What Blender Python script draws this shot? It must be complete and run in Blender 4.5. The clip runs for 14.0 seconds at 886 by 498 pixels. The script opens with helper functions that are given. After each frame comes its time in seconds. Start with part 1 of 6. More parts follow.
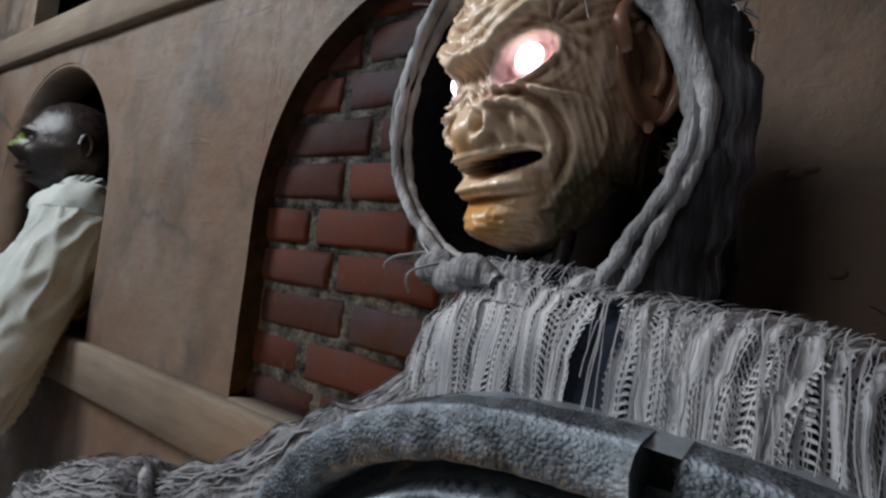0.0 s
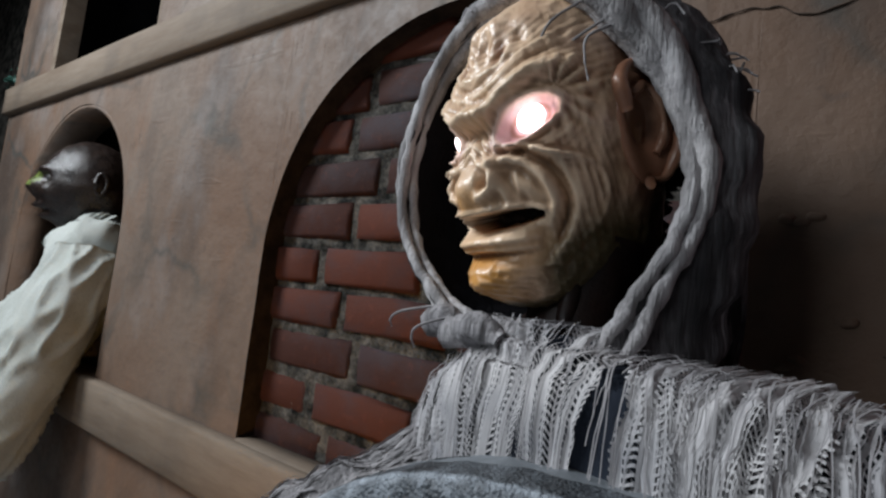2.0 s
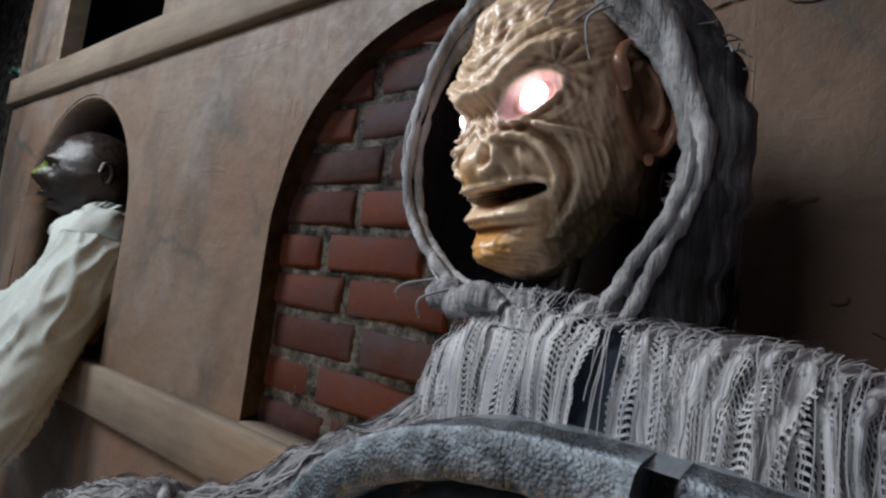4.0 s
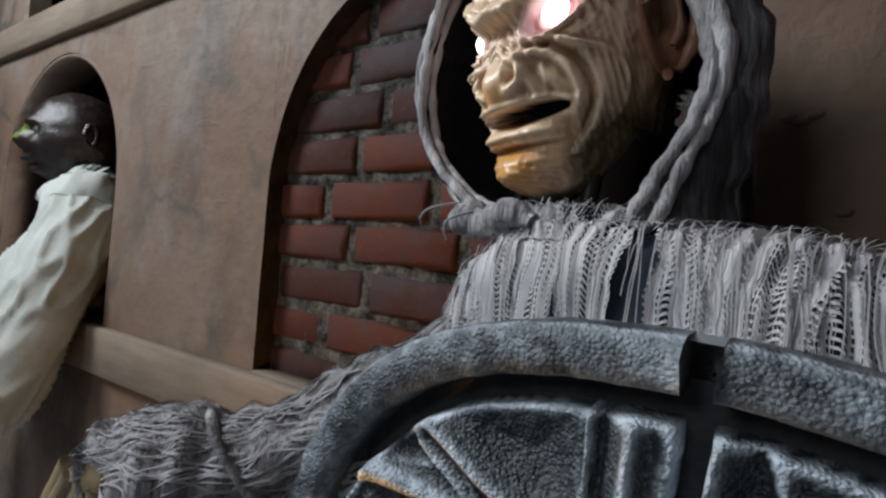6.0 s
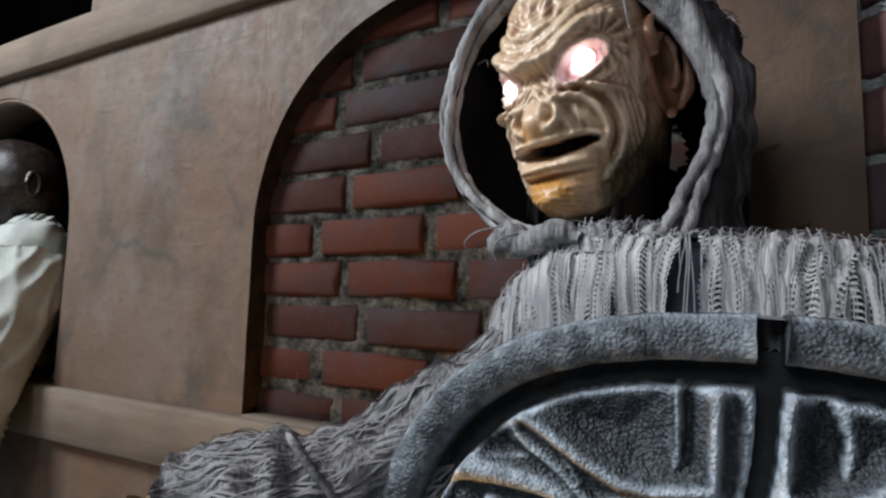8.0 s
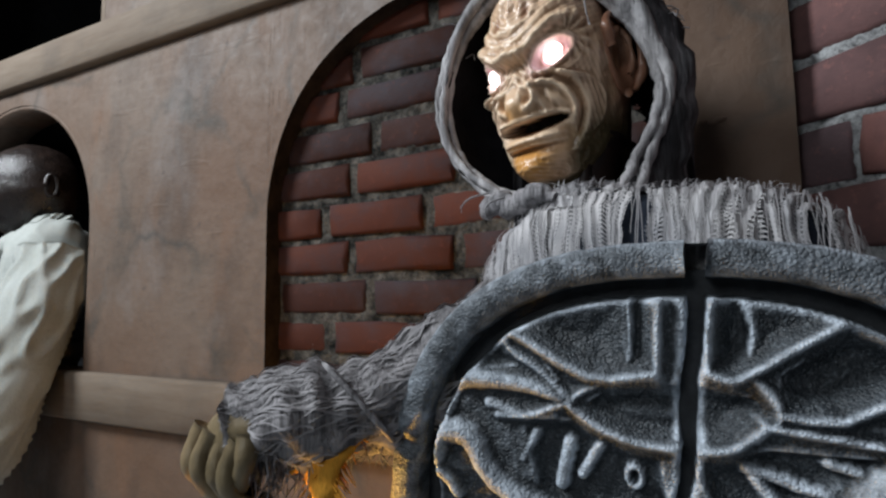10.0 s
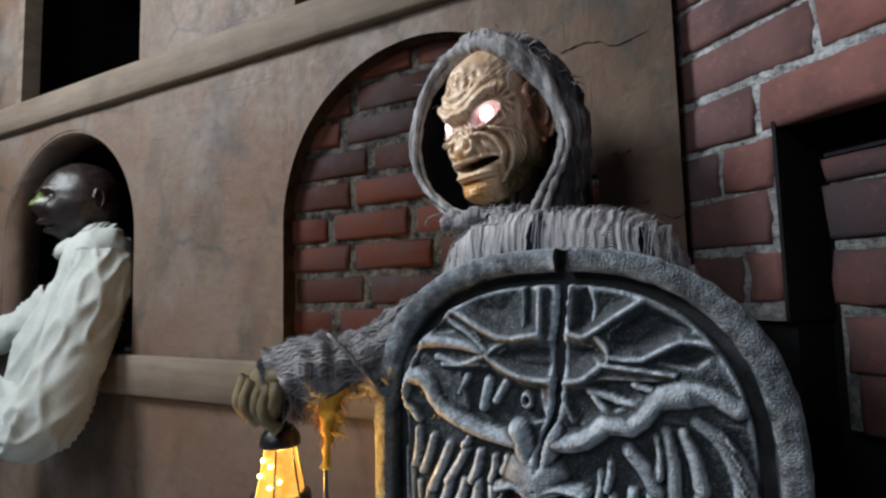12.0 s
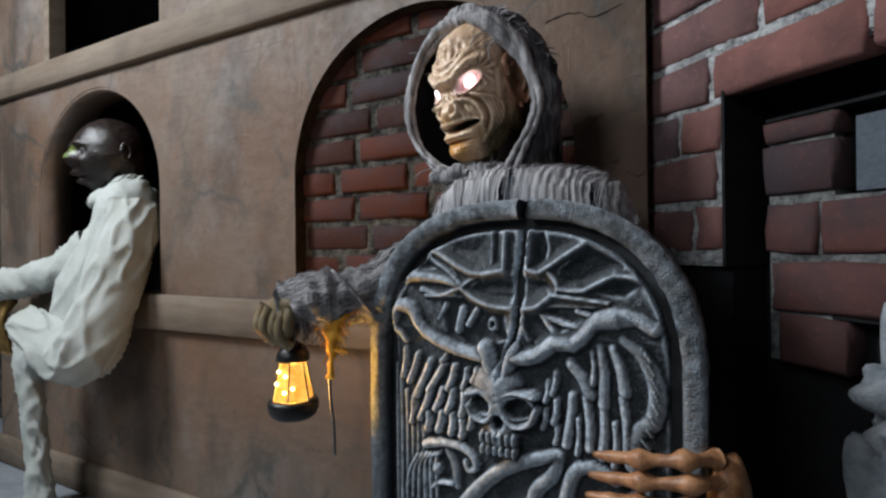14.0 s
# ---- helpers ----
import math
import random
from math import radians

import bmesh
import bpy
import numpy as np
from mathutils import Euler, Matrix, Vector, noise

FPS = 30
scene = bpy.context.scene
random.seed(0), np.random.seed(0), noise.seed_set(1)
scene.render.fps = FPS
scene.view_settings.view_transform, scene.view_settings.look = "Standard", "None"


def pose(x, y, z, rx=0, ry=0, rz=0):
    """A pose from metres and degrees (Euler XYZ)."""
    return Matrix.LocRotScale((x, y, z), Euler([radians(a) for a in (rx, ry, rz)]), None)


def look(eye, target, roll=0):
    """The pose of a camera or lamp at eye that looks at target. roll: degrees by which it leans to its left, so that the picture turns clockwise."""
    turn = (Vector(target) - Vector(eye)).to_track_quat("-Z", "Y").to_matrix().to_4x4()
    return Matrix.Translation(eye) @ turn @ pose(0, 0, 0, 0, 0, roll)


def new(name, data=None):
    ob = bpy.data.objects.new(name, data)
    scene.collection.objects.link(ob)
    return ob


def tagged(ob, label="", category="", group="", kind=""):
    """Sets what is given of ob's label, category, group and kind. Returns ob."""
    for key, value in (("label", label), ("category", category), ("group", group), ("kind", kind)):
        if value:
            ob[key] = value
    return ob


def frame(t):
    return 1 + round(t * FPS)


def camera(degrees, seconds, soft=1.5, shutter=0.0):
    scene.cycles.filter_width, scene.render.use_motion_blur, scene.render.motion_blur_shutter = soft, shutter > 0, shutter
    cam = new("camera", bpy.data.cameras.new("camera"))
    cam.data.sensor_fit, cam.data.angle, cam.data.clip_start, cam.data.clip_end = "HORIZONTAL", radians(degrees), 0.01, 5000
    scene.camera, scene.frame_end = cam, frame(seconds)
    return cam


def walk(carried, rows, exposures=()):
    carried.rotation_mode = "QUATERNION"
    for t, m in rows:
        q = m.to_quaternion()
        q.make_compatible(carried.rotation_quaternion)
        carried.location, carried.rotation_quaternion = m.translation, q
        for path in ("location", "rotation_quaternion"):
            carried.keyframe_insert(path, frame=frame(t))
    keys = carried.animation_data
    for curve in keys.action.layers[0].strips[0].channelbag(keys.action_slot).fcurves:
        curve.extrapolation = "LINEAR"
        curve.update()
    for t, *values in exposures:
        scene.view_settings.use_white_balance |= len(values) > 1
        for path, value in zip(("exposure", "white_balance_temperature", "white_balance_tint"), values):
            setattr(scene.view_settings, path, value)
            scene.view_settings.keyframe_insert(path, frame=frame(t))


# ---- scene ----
cam = camera(80.7, 14.0, soft=2.4)

PATH = [
    (0, (0.81, -0.56, 0.663), (-0.326, 1.083, 0.744), 6.8),
    (0.5, (0.804, -0.573, 0.678), (-0.319, 1.077, 0.740), 5.9),
    (1, (0.809, -0.567, 0.672), (-0.336, 1.062, 0.788), 6.0),
    (1.5, (0.814, -0.561, 0.673), (-0.351, 1.053, 0.846), 6.3),
    (2, (0.813, -0.563, 0.685), (-0.359, 1.049, 0.86), 6.5),
    (2.5, (0.817, -0.566, 0.674), (-0.36, 1.04, 0.865), 6.5),
    (4.8, (0.819, -0.587, 0.657), (-0.347, 1.033, 0.784), 6.8),
    (5, (0.819, -0.593, 0.653), (-0.346, 1.03, 0.76), 6.6),
    (5.5, (0.816, -0.61, 0.645), (-0.327, 1.032, 0.686), 5.5),
    (6, (0.800, -0.596, 0.630), (-0.317, 1.062, 0.660), 4.6),
    (6.5, (0.792, -0.629, 0.635), (-0.284, 1.056, 0.683), 2.4),
    (7, (0.779, -0.645, 0.631), (-0.265, 1.061, 0.64), 1.9),
    (7.5, (0.753, -0.680, 0.630), (-0.221, 1.063, 0.733), 1.35),
    (8, (0.733, -0.684, 0.606), (-0.151, 1.099, 0.805), 1.4),
    (8.5, (0.753, -0.666, 0.596), (-0.128, 1.118, 0.8), 1.0),
    (8.7, (0.756, -0.684, 0.594), (-0.104, 1.111, 0.788), 0.3),
    (10.8, (0.799, -0.823, 0.551), (-0.093, 0.959, 0.719), -1.9),
    (11, (0.818, -0.845, 0.561), (-0.091, 0.931, 0.706), -2.0),
    (11.5, (0.858, -0.891, 0.558), (-0.06, 0.879, 0.716), -1.8),
    (12, (0.922, -0.945, 0.555), (0.021, 0.833, 0.717), -1.5),
    (12.5, (0.97, -0.988, 0.548), (0.094, 0.804, 0.702), -1.0),
    (13, (0.993, -1.014, 0.537), (0.102, 0.773, 0.653), -0.7),
    (13.5, (1.008, -1.027, 0.531), (0.079, 0.743, 0.571), -0.7),
    (14, (1.019, -1.039, 0.533), (0.069, 0.721, 0.533), -0.6),
]
walk(cam, [(t, look(eye, target, roll)) for t, eye, target, roll in PATH],
     exposures=[(0, -0.32, 6300, 10), (1, -0.10, 6300, 10), (2.5, -0.12, 6300, 10), (5, -0.08, 6300, 10), (8.5, 0.0, 6300, 10), (14, 0.0, 6300, 10)])

# ---------------------------------------------------------------- light
world = bpy.data.worlds.new("world")
scene.world = world
world.use_nodes = True
world.node_tree.nodes["Background"].inputs[0].default_value = (0.55, 0.6, 0.7, 1)
world.node_tree.nodes["Background"].inputs[1].default_value = 0.012


def area_lamp(name, eye, target, size, power, colour):
    data = bpy.data.lights.new(name, "AREA")
    data.shape, data.size, data.energy, data.color = "DISK", size, power, colour
    ob = new(name, data)
    ob.matrix_world = look(eye, target)
    return ob


def point_lamp(name, place, radius, power, colour):
    data = bpy.data.lights.new(name, "POINT")
    data.shadow_soft_size, data.energy, data.color = radius, power, colour
    ob = new(name, data)
    ob.location = place
    return ob


area_lamp("hall_light", (-1.15, -1.42, 2.22), (0.30, 0.0, 0.50), 0.80, 75, (0.92, 0.97, 1.0))
# Added front fill with no known source; lifts the lower wall and stone.
area_lamp("front_fill", (0.05, -2.7, 1.70), (0.4, 0.0, 0.25), 0.8, 14, (0.92, 0.97, 1.0))
point_lamp("lantern_bulb", (0.376, -0.385, 0.298), 0.010, 3.6, (1.0, 0.50, 0.08))

# ---------------------------------------------------------------- materials


class Nodes:
    """A material's node tree with short calls."""

    def __init__(self, name):
        self.mat = bpy.data.materials.new(name)
        self.mat.use_nodes = True
        self.tree = self.mat.node_tree
        self.bsdf = self.tree.nodes["Principled BSDF"]
        self.coord = self.tree.nodes.new("ShaderNodeTexCoord")

    def add(self, kind, **sockets):
        node = self.tree.nodes.new(kind)
        for key, value in sockets.items():
            self.put(node.inputs[key.replace("_", " ")], value)
        return node

    def put(self, socket, value):
        if isinstance(value, bpy.types.NodeSocket):
            self.tree.links.new(value, socket)
        elif isinstance(value, tuple) and len(value) == 3 and socket.type == "RGBA":
            socket.default_value = (*value, 1)
        else:
            socket.default_value = value

    def noise(self, scale, detail=4.0, rough=0.6, where=None, stretch=None):
        vec = where or self.coord.outputs["Object"]
        if stretch:
            m = self.tree.nodes.new("ShaderNodeMapping")
            m.inputs["Scale"].default_value = stretch
            self.tree.links.new(vec, m.inputs["Vector"])
            vec = m.outputs[0]
        n = self.add("ShaderNodeTexNoise", Scale=scale, Detail=detail, Roughness=rough)
        self.tree.links.new(vec, n.inputs["Vector"])
        return n.outputs["Fac"]

    def ramp(self, fac, a, b, lo=0.0, hi=1.0):
        r = self.tree.nodes.new("ShaderNodeMapRange")
        for key, value in (("From Min", a), ("From Max", b), ("To Min", lo), ("To Max", hi)):
            r.inputs[key].default_value = value
        self.tree.links.new(fac, r.inputs["Value"])
        return r.outputs[0]

    def mix(self, fac, a, b, blend="MIX"):
        m = self.tree.nodes.new("ShaderNodeMix")
        m.data_type, m.blend_type = "RGBA", blend
        self.put(m.inputs[0], fac)
        self.put(m.inputs[6], a)
        self.put(m.inputs[7], b)
        return m.outputs[2]

    def math(self, op, a, b=0.0):
        m = self.tree.nodes.new("ShaderNodeMath")
        m.operation = op
        self.put(m.inputs[0], a)
        self.put(m.inputs[1], b)
        return m.outputs[0]

    def bump(self, height, strength, distance):
        b = self.add("ShaderNodeBump", Strength=strength, Distance=distance, Height=height)
        if self.bsdf.inputs["Normal"].links:
            self.tree.links.new(self.bsdf.inputs["Normal"].links[0].from_socket, b.inputs["Normal"])
        self.tree.links.new(b.outputs[0], self.bsdf.inputs["Normal"])

    def done(self, colour, rough=0.8, metal=0.0, spec=0.4):
        self.put(self.bsdf.inputs["Base Color"], colour)
        self.put(self.bsdf.inputs["Roughness"], rough)
        self.bsdf.inputs["Metallic"].default_value = metal
        self.bsdf.inputs["Specular IOR Level"].default_value = spec
        return self.mat


def stucco_material():
    n = Nodes("brown_stucco")
    big = n.noise(1.7, 3, 0.55)
    warp = n.noise(2.4, 4, 0.65)
    streak = n.noise(2.4, 4, 0.55, stretch=(1.5, 1.0, 0.7))
    fine = n.noise(38, 6, 0.7)
    grit = n.noise(210, 3, 0.6)
    col = n.mix(n.ramp(big, 0.36, 0.62), (0.140, 0.084, 0.054), (0.168, 0.126, 0.098))
    col = n.mix(n.ramp(streak, 0.48, 0.66, 0, 0.85), col, (0.060, 0.043, 0.034))
    col = n.mix(n.ramp(n.noise(2.6, 5, 0.62, stretch=(1, 1, 0.8)), 0.53, 0.72, 0, 0.8), col, (0.205, 0.185, 0.175))
    col = n.mix(n.ramp(n.noise(4.4, 4, 0.6, stretch=(1.5, 1, 0.7)), 0.55, 0.72, 0, 0.6), col, (0.180, 0.095, 0.054))
    col = n.mix(n.ramp(fine, 0.52, 0.78, 0, 0.45), col, (0.095, 0.066, 0.05))
    vein = n.tree.nodes.new("ShaderNodeTexVoronoi")
    vein.feature = "DISTANCE_TO_EDGE"
    vein.inputs["Scale"].default_value = 3.1
    mixv = n.tree.nodes.new("ShaderNodeVectorMath")
    mixv.operation = "MULTIPLY_ADD"
    comb = n.add("ShaderNodeTexNoise", Scale=3.5, Detail=5.0)
    n.tree.links.new(n.coord.outputs["Object"], comb.inputs["Vector"])
    n.tree.links.new(comb.outputs["Color"], mixv.inputs[0])
    mixv.inputs[1].default_value = (0.35, 0.35, 0.35)
    n.tree.links.new(n.coord.outputs["Object"], mixv.inputs[2])
    n.tree.links.new(mixv.outputs[0], vein.inputs["Vector"])
    edge = n.ramp(vein.outputs["Distance"], 0.0, 0.055, 1.0, 0.0)
    edge = n.math("MULTIPLY", edge, n.ramp(warp, 0.42, 0.62))
    col = n.mix(n.math("MULTIPLY", edge, 0.75), col, (0.045, 0.05, 0.046))
    spots = n.ramp(n.noise(24, 2, 0.5), 0.69, 0.76)
    col = n.mix(n.math("MULTIPLY", spots, 0.6), col, (0.08, 0.06, 0.05))
    n.bump(fine, 0.35, 0.006)
    n.bump(grit, 0.25, 0.0015)
    n.bump(n.noise(9, 3, 0.5), 0.5, 0.012)
    scratch = n.ramp(n.noise(11, 2, 0.4, stretch=(0.35, 1, 3.0)), 0.69, 0.72)
    n.bump(scratch, 0.2, 0.003)
    return n.done(col, n.ramp(fine, 0.3, 0.7, 0.55, 0.8), spec=0.4)


def trim_material():
    n = Nodes("grey_brown_trim")
    grain = n.noise(14, 6, 0.7, stretch=(0.25, 1, 2.2))
    col = n.mix(n.ramp(grain, 0.35, 0.7), (0.140, 0.103, 0.074), (0.205, 0.163, 0.125))
    col = n.mix(n.ramp(n.noise(5, 4, 0.6), 0.52, 0.75, 0, 0.7), col, (0.09, 0.074, 0.062))
    n.bump(grain, 0.35, 0.004)
    n.bump(n.noise(160, 3, 0.6), 0.2, 0.001)
    return n.done(col, 0.78, spec=0.3)


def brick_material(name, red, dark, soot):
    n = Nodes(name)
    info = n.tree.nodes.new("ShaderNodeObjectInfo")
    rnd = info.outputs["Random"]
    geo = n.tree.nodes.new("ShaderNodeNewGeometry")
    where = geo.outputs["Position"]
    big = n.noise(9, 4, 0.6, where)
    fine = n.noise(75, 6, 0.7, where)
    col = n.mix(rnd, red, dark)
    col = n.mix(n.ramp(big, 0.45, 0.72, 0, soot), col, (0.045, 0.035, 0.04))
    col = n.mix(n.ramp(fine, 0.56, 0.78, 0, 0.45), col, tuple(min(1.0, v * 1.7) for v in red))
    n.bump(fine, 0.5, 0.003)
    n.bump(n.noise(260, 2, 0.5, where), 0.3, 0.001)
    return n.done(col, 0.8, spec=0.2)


def mortar_material(name, light, dark):
    n = Nodes(name)
    geo = n.tree.nodes.new("ShaderNodeNewGeometry")
    a = n.noise(22, 5, 0.7, geo.outputs["Position"])
    b = n.noise(120, 5, 0.75, geo.outputs["Position"])
    col = n.mix(n.ramp(a, 0.38, 0.62), dark, light)
    col = n.mix(n.ramp(b, 0.50, 0.66, 0, 0.8), col, (0.03, 0.03, 0.03))
    n.bump(b, 1.0, 0.010)
    return n.done(col, 0.95, spec=0.15)


def plain_material(name, a, b, scale, rough=0.8, metal=0.0, bump=0.3, spec=0.4):
    n = Nodes(name)
    f = n.noise(scale, 5, 0.65)
    g = n.noise(scale * 7, 4, 0.6)
    col = n.mix(n.ramp(f, 0.35, 0.68), a, b)
    if bump:
        n.bump(g, bump, 0.12 / scale)
    return n.done(col, n.ramp(g, 0.3, 0.7, rough * 0.85, min(1, rough * 1.1)), metal, spec)


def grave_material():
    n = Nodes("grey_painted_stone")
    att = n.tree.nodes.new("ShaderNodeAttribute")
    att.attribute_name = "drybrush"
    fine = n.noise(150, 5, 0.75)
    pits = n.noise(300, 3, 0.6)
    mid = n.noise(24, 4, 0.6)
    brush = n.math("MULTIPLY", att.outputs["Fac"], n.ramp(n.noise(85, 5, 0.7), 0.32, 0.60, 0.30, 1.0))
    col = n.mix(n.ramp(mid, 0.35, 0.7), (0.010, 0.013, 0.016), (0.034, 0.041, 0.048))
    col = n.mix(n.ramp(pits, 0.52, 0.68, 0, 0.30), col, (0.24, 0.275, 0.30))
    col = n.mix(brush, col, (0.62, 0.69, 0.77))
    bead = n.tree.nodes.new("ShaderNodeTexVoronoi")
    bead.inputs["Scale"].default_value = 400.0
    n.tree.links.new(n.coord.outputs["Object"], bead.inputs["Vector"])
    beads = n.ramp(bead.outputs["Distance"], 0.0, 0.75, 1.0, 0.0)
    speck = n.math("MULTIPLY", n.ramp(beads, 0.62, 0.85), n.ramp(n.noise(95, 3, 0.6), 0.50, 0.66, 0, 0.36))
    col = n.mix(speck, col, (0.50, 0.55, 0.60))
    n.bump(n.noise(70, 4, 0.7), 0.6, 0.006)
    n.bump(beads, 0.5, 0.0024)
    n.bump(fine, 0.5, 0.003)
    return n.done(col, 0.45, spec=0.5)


def skin_material(name, a, b, c, rough, painted=True):
    n = Nodes(name)
    big = n.noise(16, 4, 0.6)
    wrinkle = n.noise(60, 6, 0.7, stretch=(1.0, 1.0, 0.35))
    col = n.mix(n.ramp(big, 0.38, 0.66), a, b)
    col = n.mix(n.ramp(wrinkle, 0.54, 0.72, 0, 0.5), col, c)
    if painted:
        patch = n.noise(30, 4, 0.6)
        for key, paint, top in (("pink", (0.74, 0.47, 0.50), 0.9), ("red", (0.24, 0.085, 0.045), 0.85), ("orange", (0.60, 0.27, 0.045), 0.9), ("olive_shade", (0.085, 0.068, 0.026), 0.92)):
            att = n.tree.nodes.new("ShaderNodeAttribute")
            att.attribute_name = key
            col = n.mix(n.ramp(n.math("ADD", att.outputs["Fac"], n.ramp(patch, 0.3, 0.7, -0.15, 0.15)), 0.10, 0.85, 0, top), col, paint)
        crest = n.tree.nodes.new("ShaderNodeAttribute")
        crest.attribute_name = "crest"
        col = n.mix(n.math("MULTIPLY", crest.outputs["Fac"], 0.50), col, (0.93, 0.74, 0.54))
        # Darker brown in the creases; the mask comes from the relief.
        crease_tone = n.tree.nodes.new("ShaderNodeAttribute")
        crease_tone.attribute_name = "crease_tone"
        col = n.mix(n.math("MULTIPLY", crease_tone.outputs["Fac"], 0.62), col, (0.22, 0.105, 0.045))
    n.bump(wrinkle, 0.30, 0.003)
    n.bump(n.noise(210, 4, 0.65), 0.3, 0.0012)
    return n.done(col, rough, spec=0.5)


def cloth_material(name, a, b, weave, rough=0.95, streak=0.0):
    """Woven cloth; streak: how much pulled threads run down it."""
    n = Nodes(name)
    big = n.noise(13, 4, 0.6)
    thread = n.noise(weave, 3, 0.6, stretch=(1.0, 1.0, 0.12))
    cross = n.noise(weave, 3, 0.6, stretch=(0.12, 0.12, 1.0))
    col = n.mix(n.ramp(big, 0.35, 0.68), a, b)
    if streak:
        pulled = n.noise(75, 4, 0.6, stretch=(1.0, 1.0, 0.08))
        col = n.mix(n.ramp(pulled, 0.48, 0.60, 0, streak), col, tuple(v * 0.12 for v in a))
        col = n.mix(n.ramp(pulled, 0.44, 0.34, 0, streak * 0.7), col, tuple(min(0.7, v * 1.9) for v in a))
        n.bump(pulled, 0.9, 0.006)
    col = n.mix(n.ramp(thread, 0.52, 0.7, 0, 0.6), col, tuple(v * 0.35 for v in a))
    n.bump(thread, 0.6, 0.003)
    n.bump(cross, 0.35, 0.002)
    return n.done(col, rough, spec=0.1)


def glow_material(name, colour, strength):
    n = Nodes(name)
    n.put(n.bsdf.inputs["Emission Color"], colour)
    n.bsdf.inputs["Emission Strength"].default_value = strength
    return n.done(colour, 0.4)


STUCCO = stucco_material()
TRIM = trim_material()
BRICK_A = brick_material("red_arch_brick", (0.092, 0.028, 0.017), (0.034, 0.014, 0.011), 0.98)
BRICK_B = brick_material("worn_red_brick", (0.25, 0.105, 0.085), (0.12, 0.08, 0.085), 0.75)
# Darker copy of the worn brick: the set-back pier's shade is in its colour.
BRICK_C = brick_material("shaded_red_brick", (0.13, 0.050, 0.040), (0.045, 0.032, 0.036), 0.97)
MORTAR_A = mortar_material("dark_mortar", (0.17, 0.155, 0.135), (0.012, 0.013, 0.012))
# Darker copy of the white mortar, with the recess's shade in its colour.
MORTAR_C = mortar_material("shaded_grey_mortar", (0.30, 0.30, 0.29), (0.08, 0.08, 0.08))
MORTAR_B = mortar_material("white_mortar", (0.74, 0.75, 0.75), (0.30, 0.30, 0.30))
BLACK = plain_material("backing_black", (0.006, 0.006, 0.007), (0.012, 0.012, 0.013), 8, 0.8, bump=0.15, spec=0.2)
REVEAL = plain_material("dark_brown_reveal", (0.016, 0.012, 0.010), (0.05, 0.036, 0.027), 22, 0.85, bump=0.3, spec=0.2)
CRACK = plain_material("brown_crack", (0.05, 0.034, 0.025), (0.09, 0.062, 0.045), 60, 0.9)
GRAVE = grave_material()
SKIN = skin_material("tan_latex_skin", (0.80, 0.57, 0.40), (0.66, 0.45, 0.28), (0.38, 0.19, 0.10), 0.32)
MOUTH_AND_NECK = plain_material("dark_mouth_and_shaded_neck", (0.012, 0.006, 0.005), (0.03, 0.014, 0.01), 60, 0.5)
LIDS = plain_material("pink_eye_lids", (0.46, 0.27, 0.25), (0.56, 0.42, 0.44), 60, 0.35)
EYE = glow_material("glowing_eye", (1.0, 0.88, 0.90), 4.5)
GAUZE = cloth_material("grey_gauze", (0.36, 0.345, 0.35), (0.22, 0.215, 0.23), 420, 0.95, 0.6)
PALE_GAUZE = cloth_material("pale_grey_gauze", (0.50, 0.48, 0.48), (0.30, 0.29, 0.30), 420, 0.95, 0.5)
SLEEVE = cloth_material("grey_sleeve_gauze", (0.33, 0.315, 0.32), (0.17, 0.165, 0.17), 300, 0.95, 0.6)
STRAND = plain_material("pale_gauze_thread", (0.38, 0.365, 0.37), (0.24, 0.23, 0.24), 30, 0.95, bump=0, spec=0.1)
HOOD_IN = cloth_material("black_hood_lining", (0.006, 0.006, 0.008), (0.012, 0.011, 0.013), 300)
NAVY = cloth_material("navy_undershirt", (0.018, 0.022, 0.032), (0.03, 0.036, 0.05), 200)
OLD_SKIN = skin_material("olive_latex_skin", (0.26, 0.19, 0.105), (0.15, 0.115, 0.062), (0.06, 0.042, 0.022), 0.42, False)
BONE = plain_material("brown_bone", (0.50, 0.25, 0.12), (0.20, 0.085, 0.04), 55, 0.35)
DOLL_SKIN = plain_material("glossy_dark_skin", (0.012, 0.008, 0.007), (0.030, 0.019, 0.015), 34, 0.30, bump=0.5, spec=0.6)
DOLL_GREEN = plain_material("green_slime", (0.16, 0.22, 0.05), (0.05, 0.05, 0.02), 90, 0.35)
DOLL_EYE = plain_material("dull_eye", (0.10, 0.10, 0.10), (0.05, 0.05, 0.05), 60, 0.2)
SHIRT = cloth_material("off_white_cotton", (0.54, 0.56, 0.53), (0.46, 0.48, 0.44), 900)
BRASS = plain_material("tarnished_gold", (0.30, 0.19, 0.06), (0.14, 0.08, 0.03), 50, 0.4, 0.6)
IRON = plain_material("black_lantern_metal", (0.010, 0.010, 0.011), (0.02, 0.02, 0.02), 60, 0.38, 0.2, 0.15, 0.5)
CONCRETE = plain_material("grey_floor_paint", (0.20, 0.22, 0.24), (0.28, 0.30, 0.32), 6, 0.7)
ROOM = plain_material("dull_plaster", (0.05, 0.05, 0.05), (0.07, 0.07, 0.07), 4, 0.9)
SLATE = plain_material("slate_blue_board", (0.055, 0.07, 0.09), (0.085, 0.10, 0.12), 18, 0.7)
ROCK = plain_material("grey_rock", (0.16, 0.18, 0.20), (0.36, 0.38, 0.40), 26, 0.85, bump=0.7)
LEAF = plain_material("teal_leaf", (0.03, 0.09, 0.07), (0.05, 0.13, 0.10), 30, 0.5)
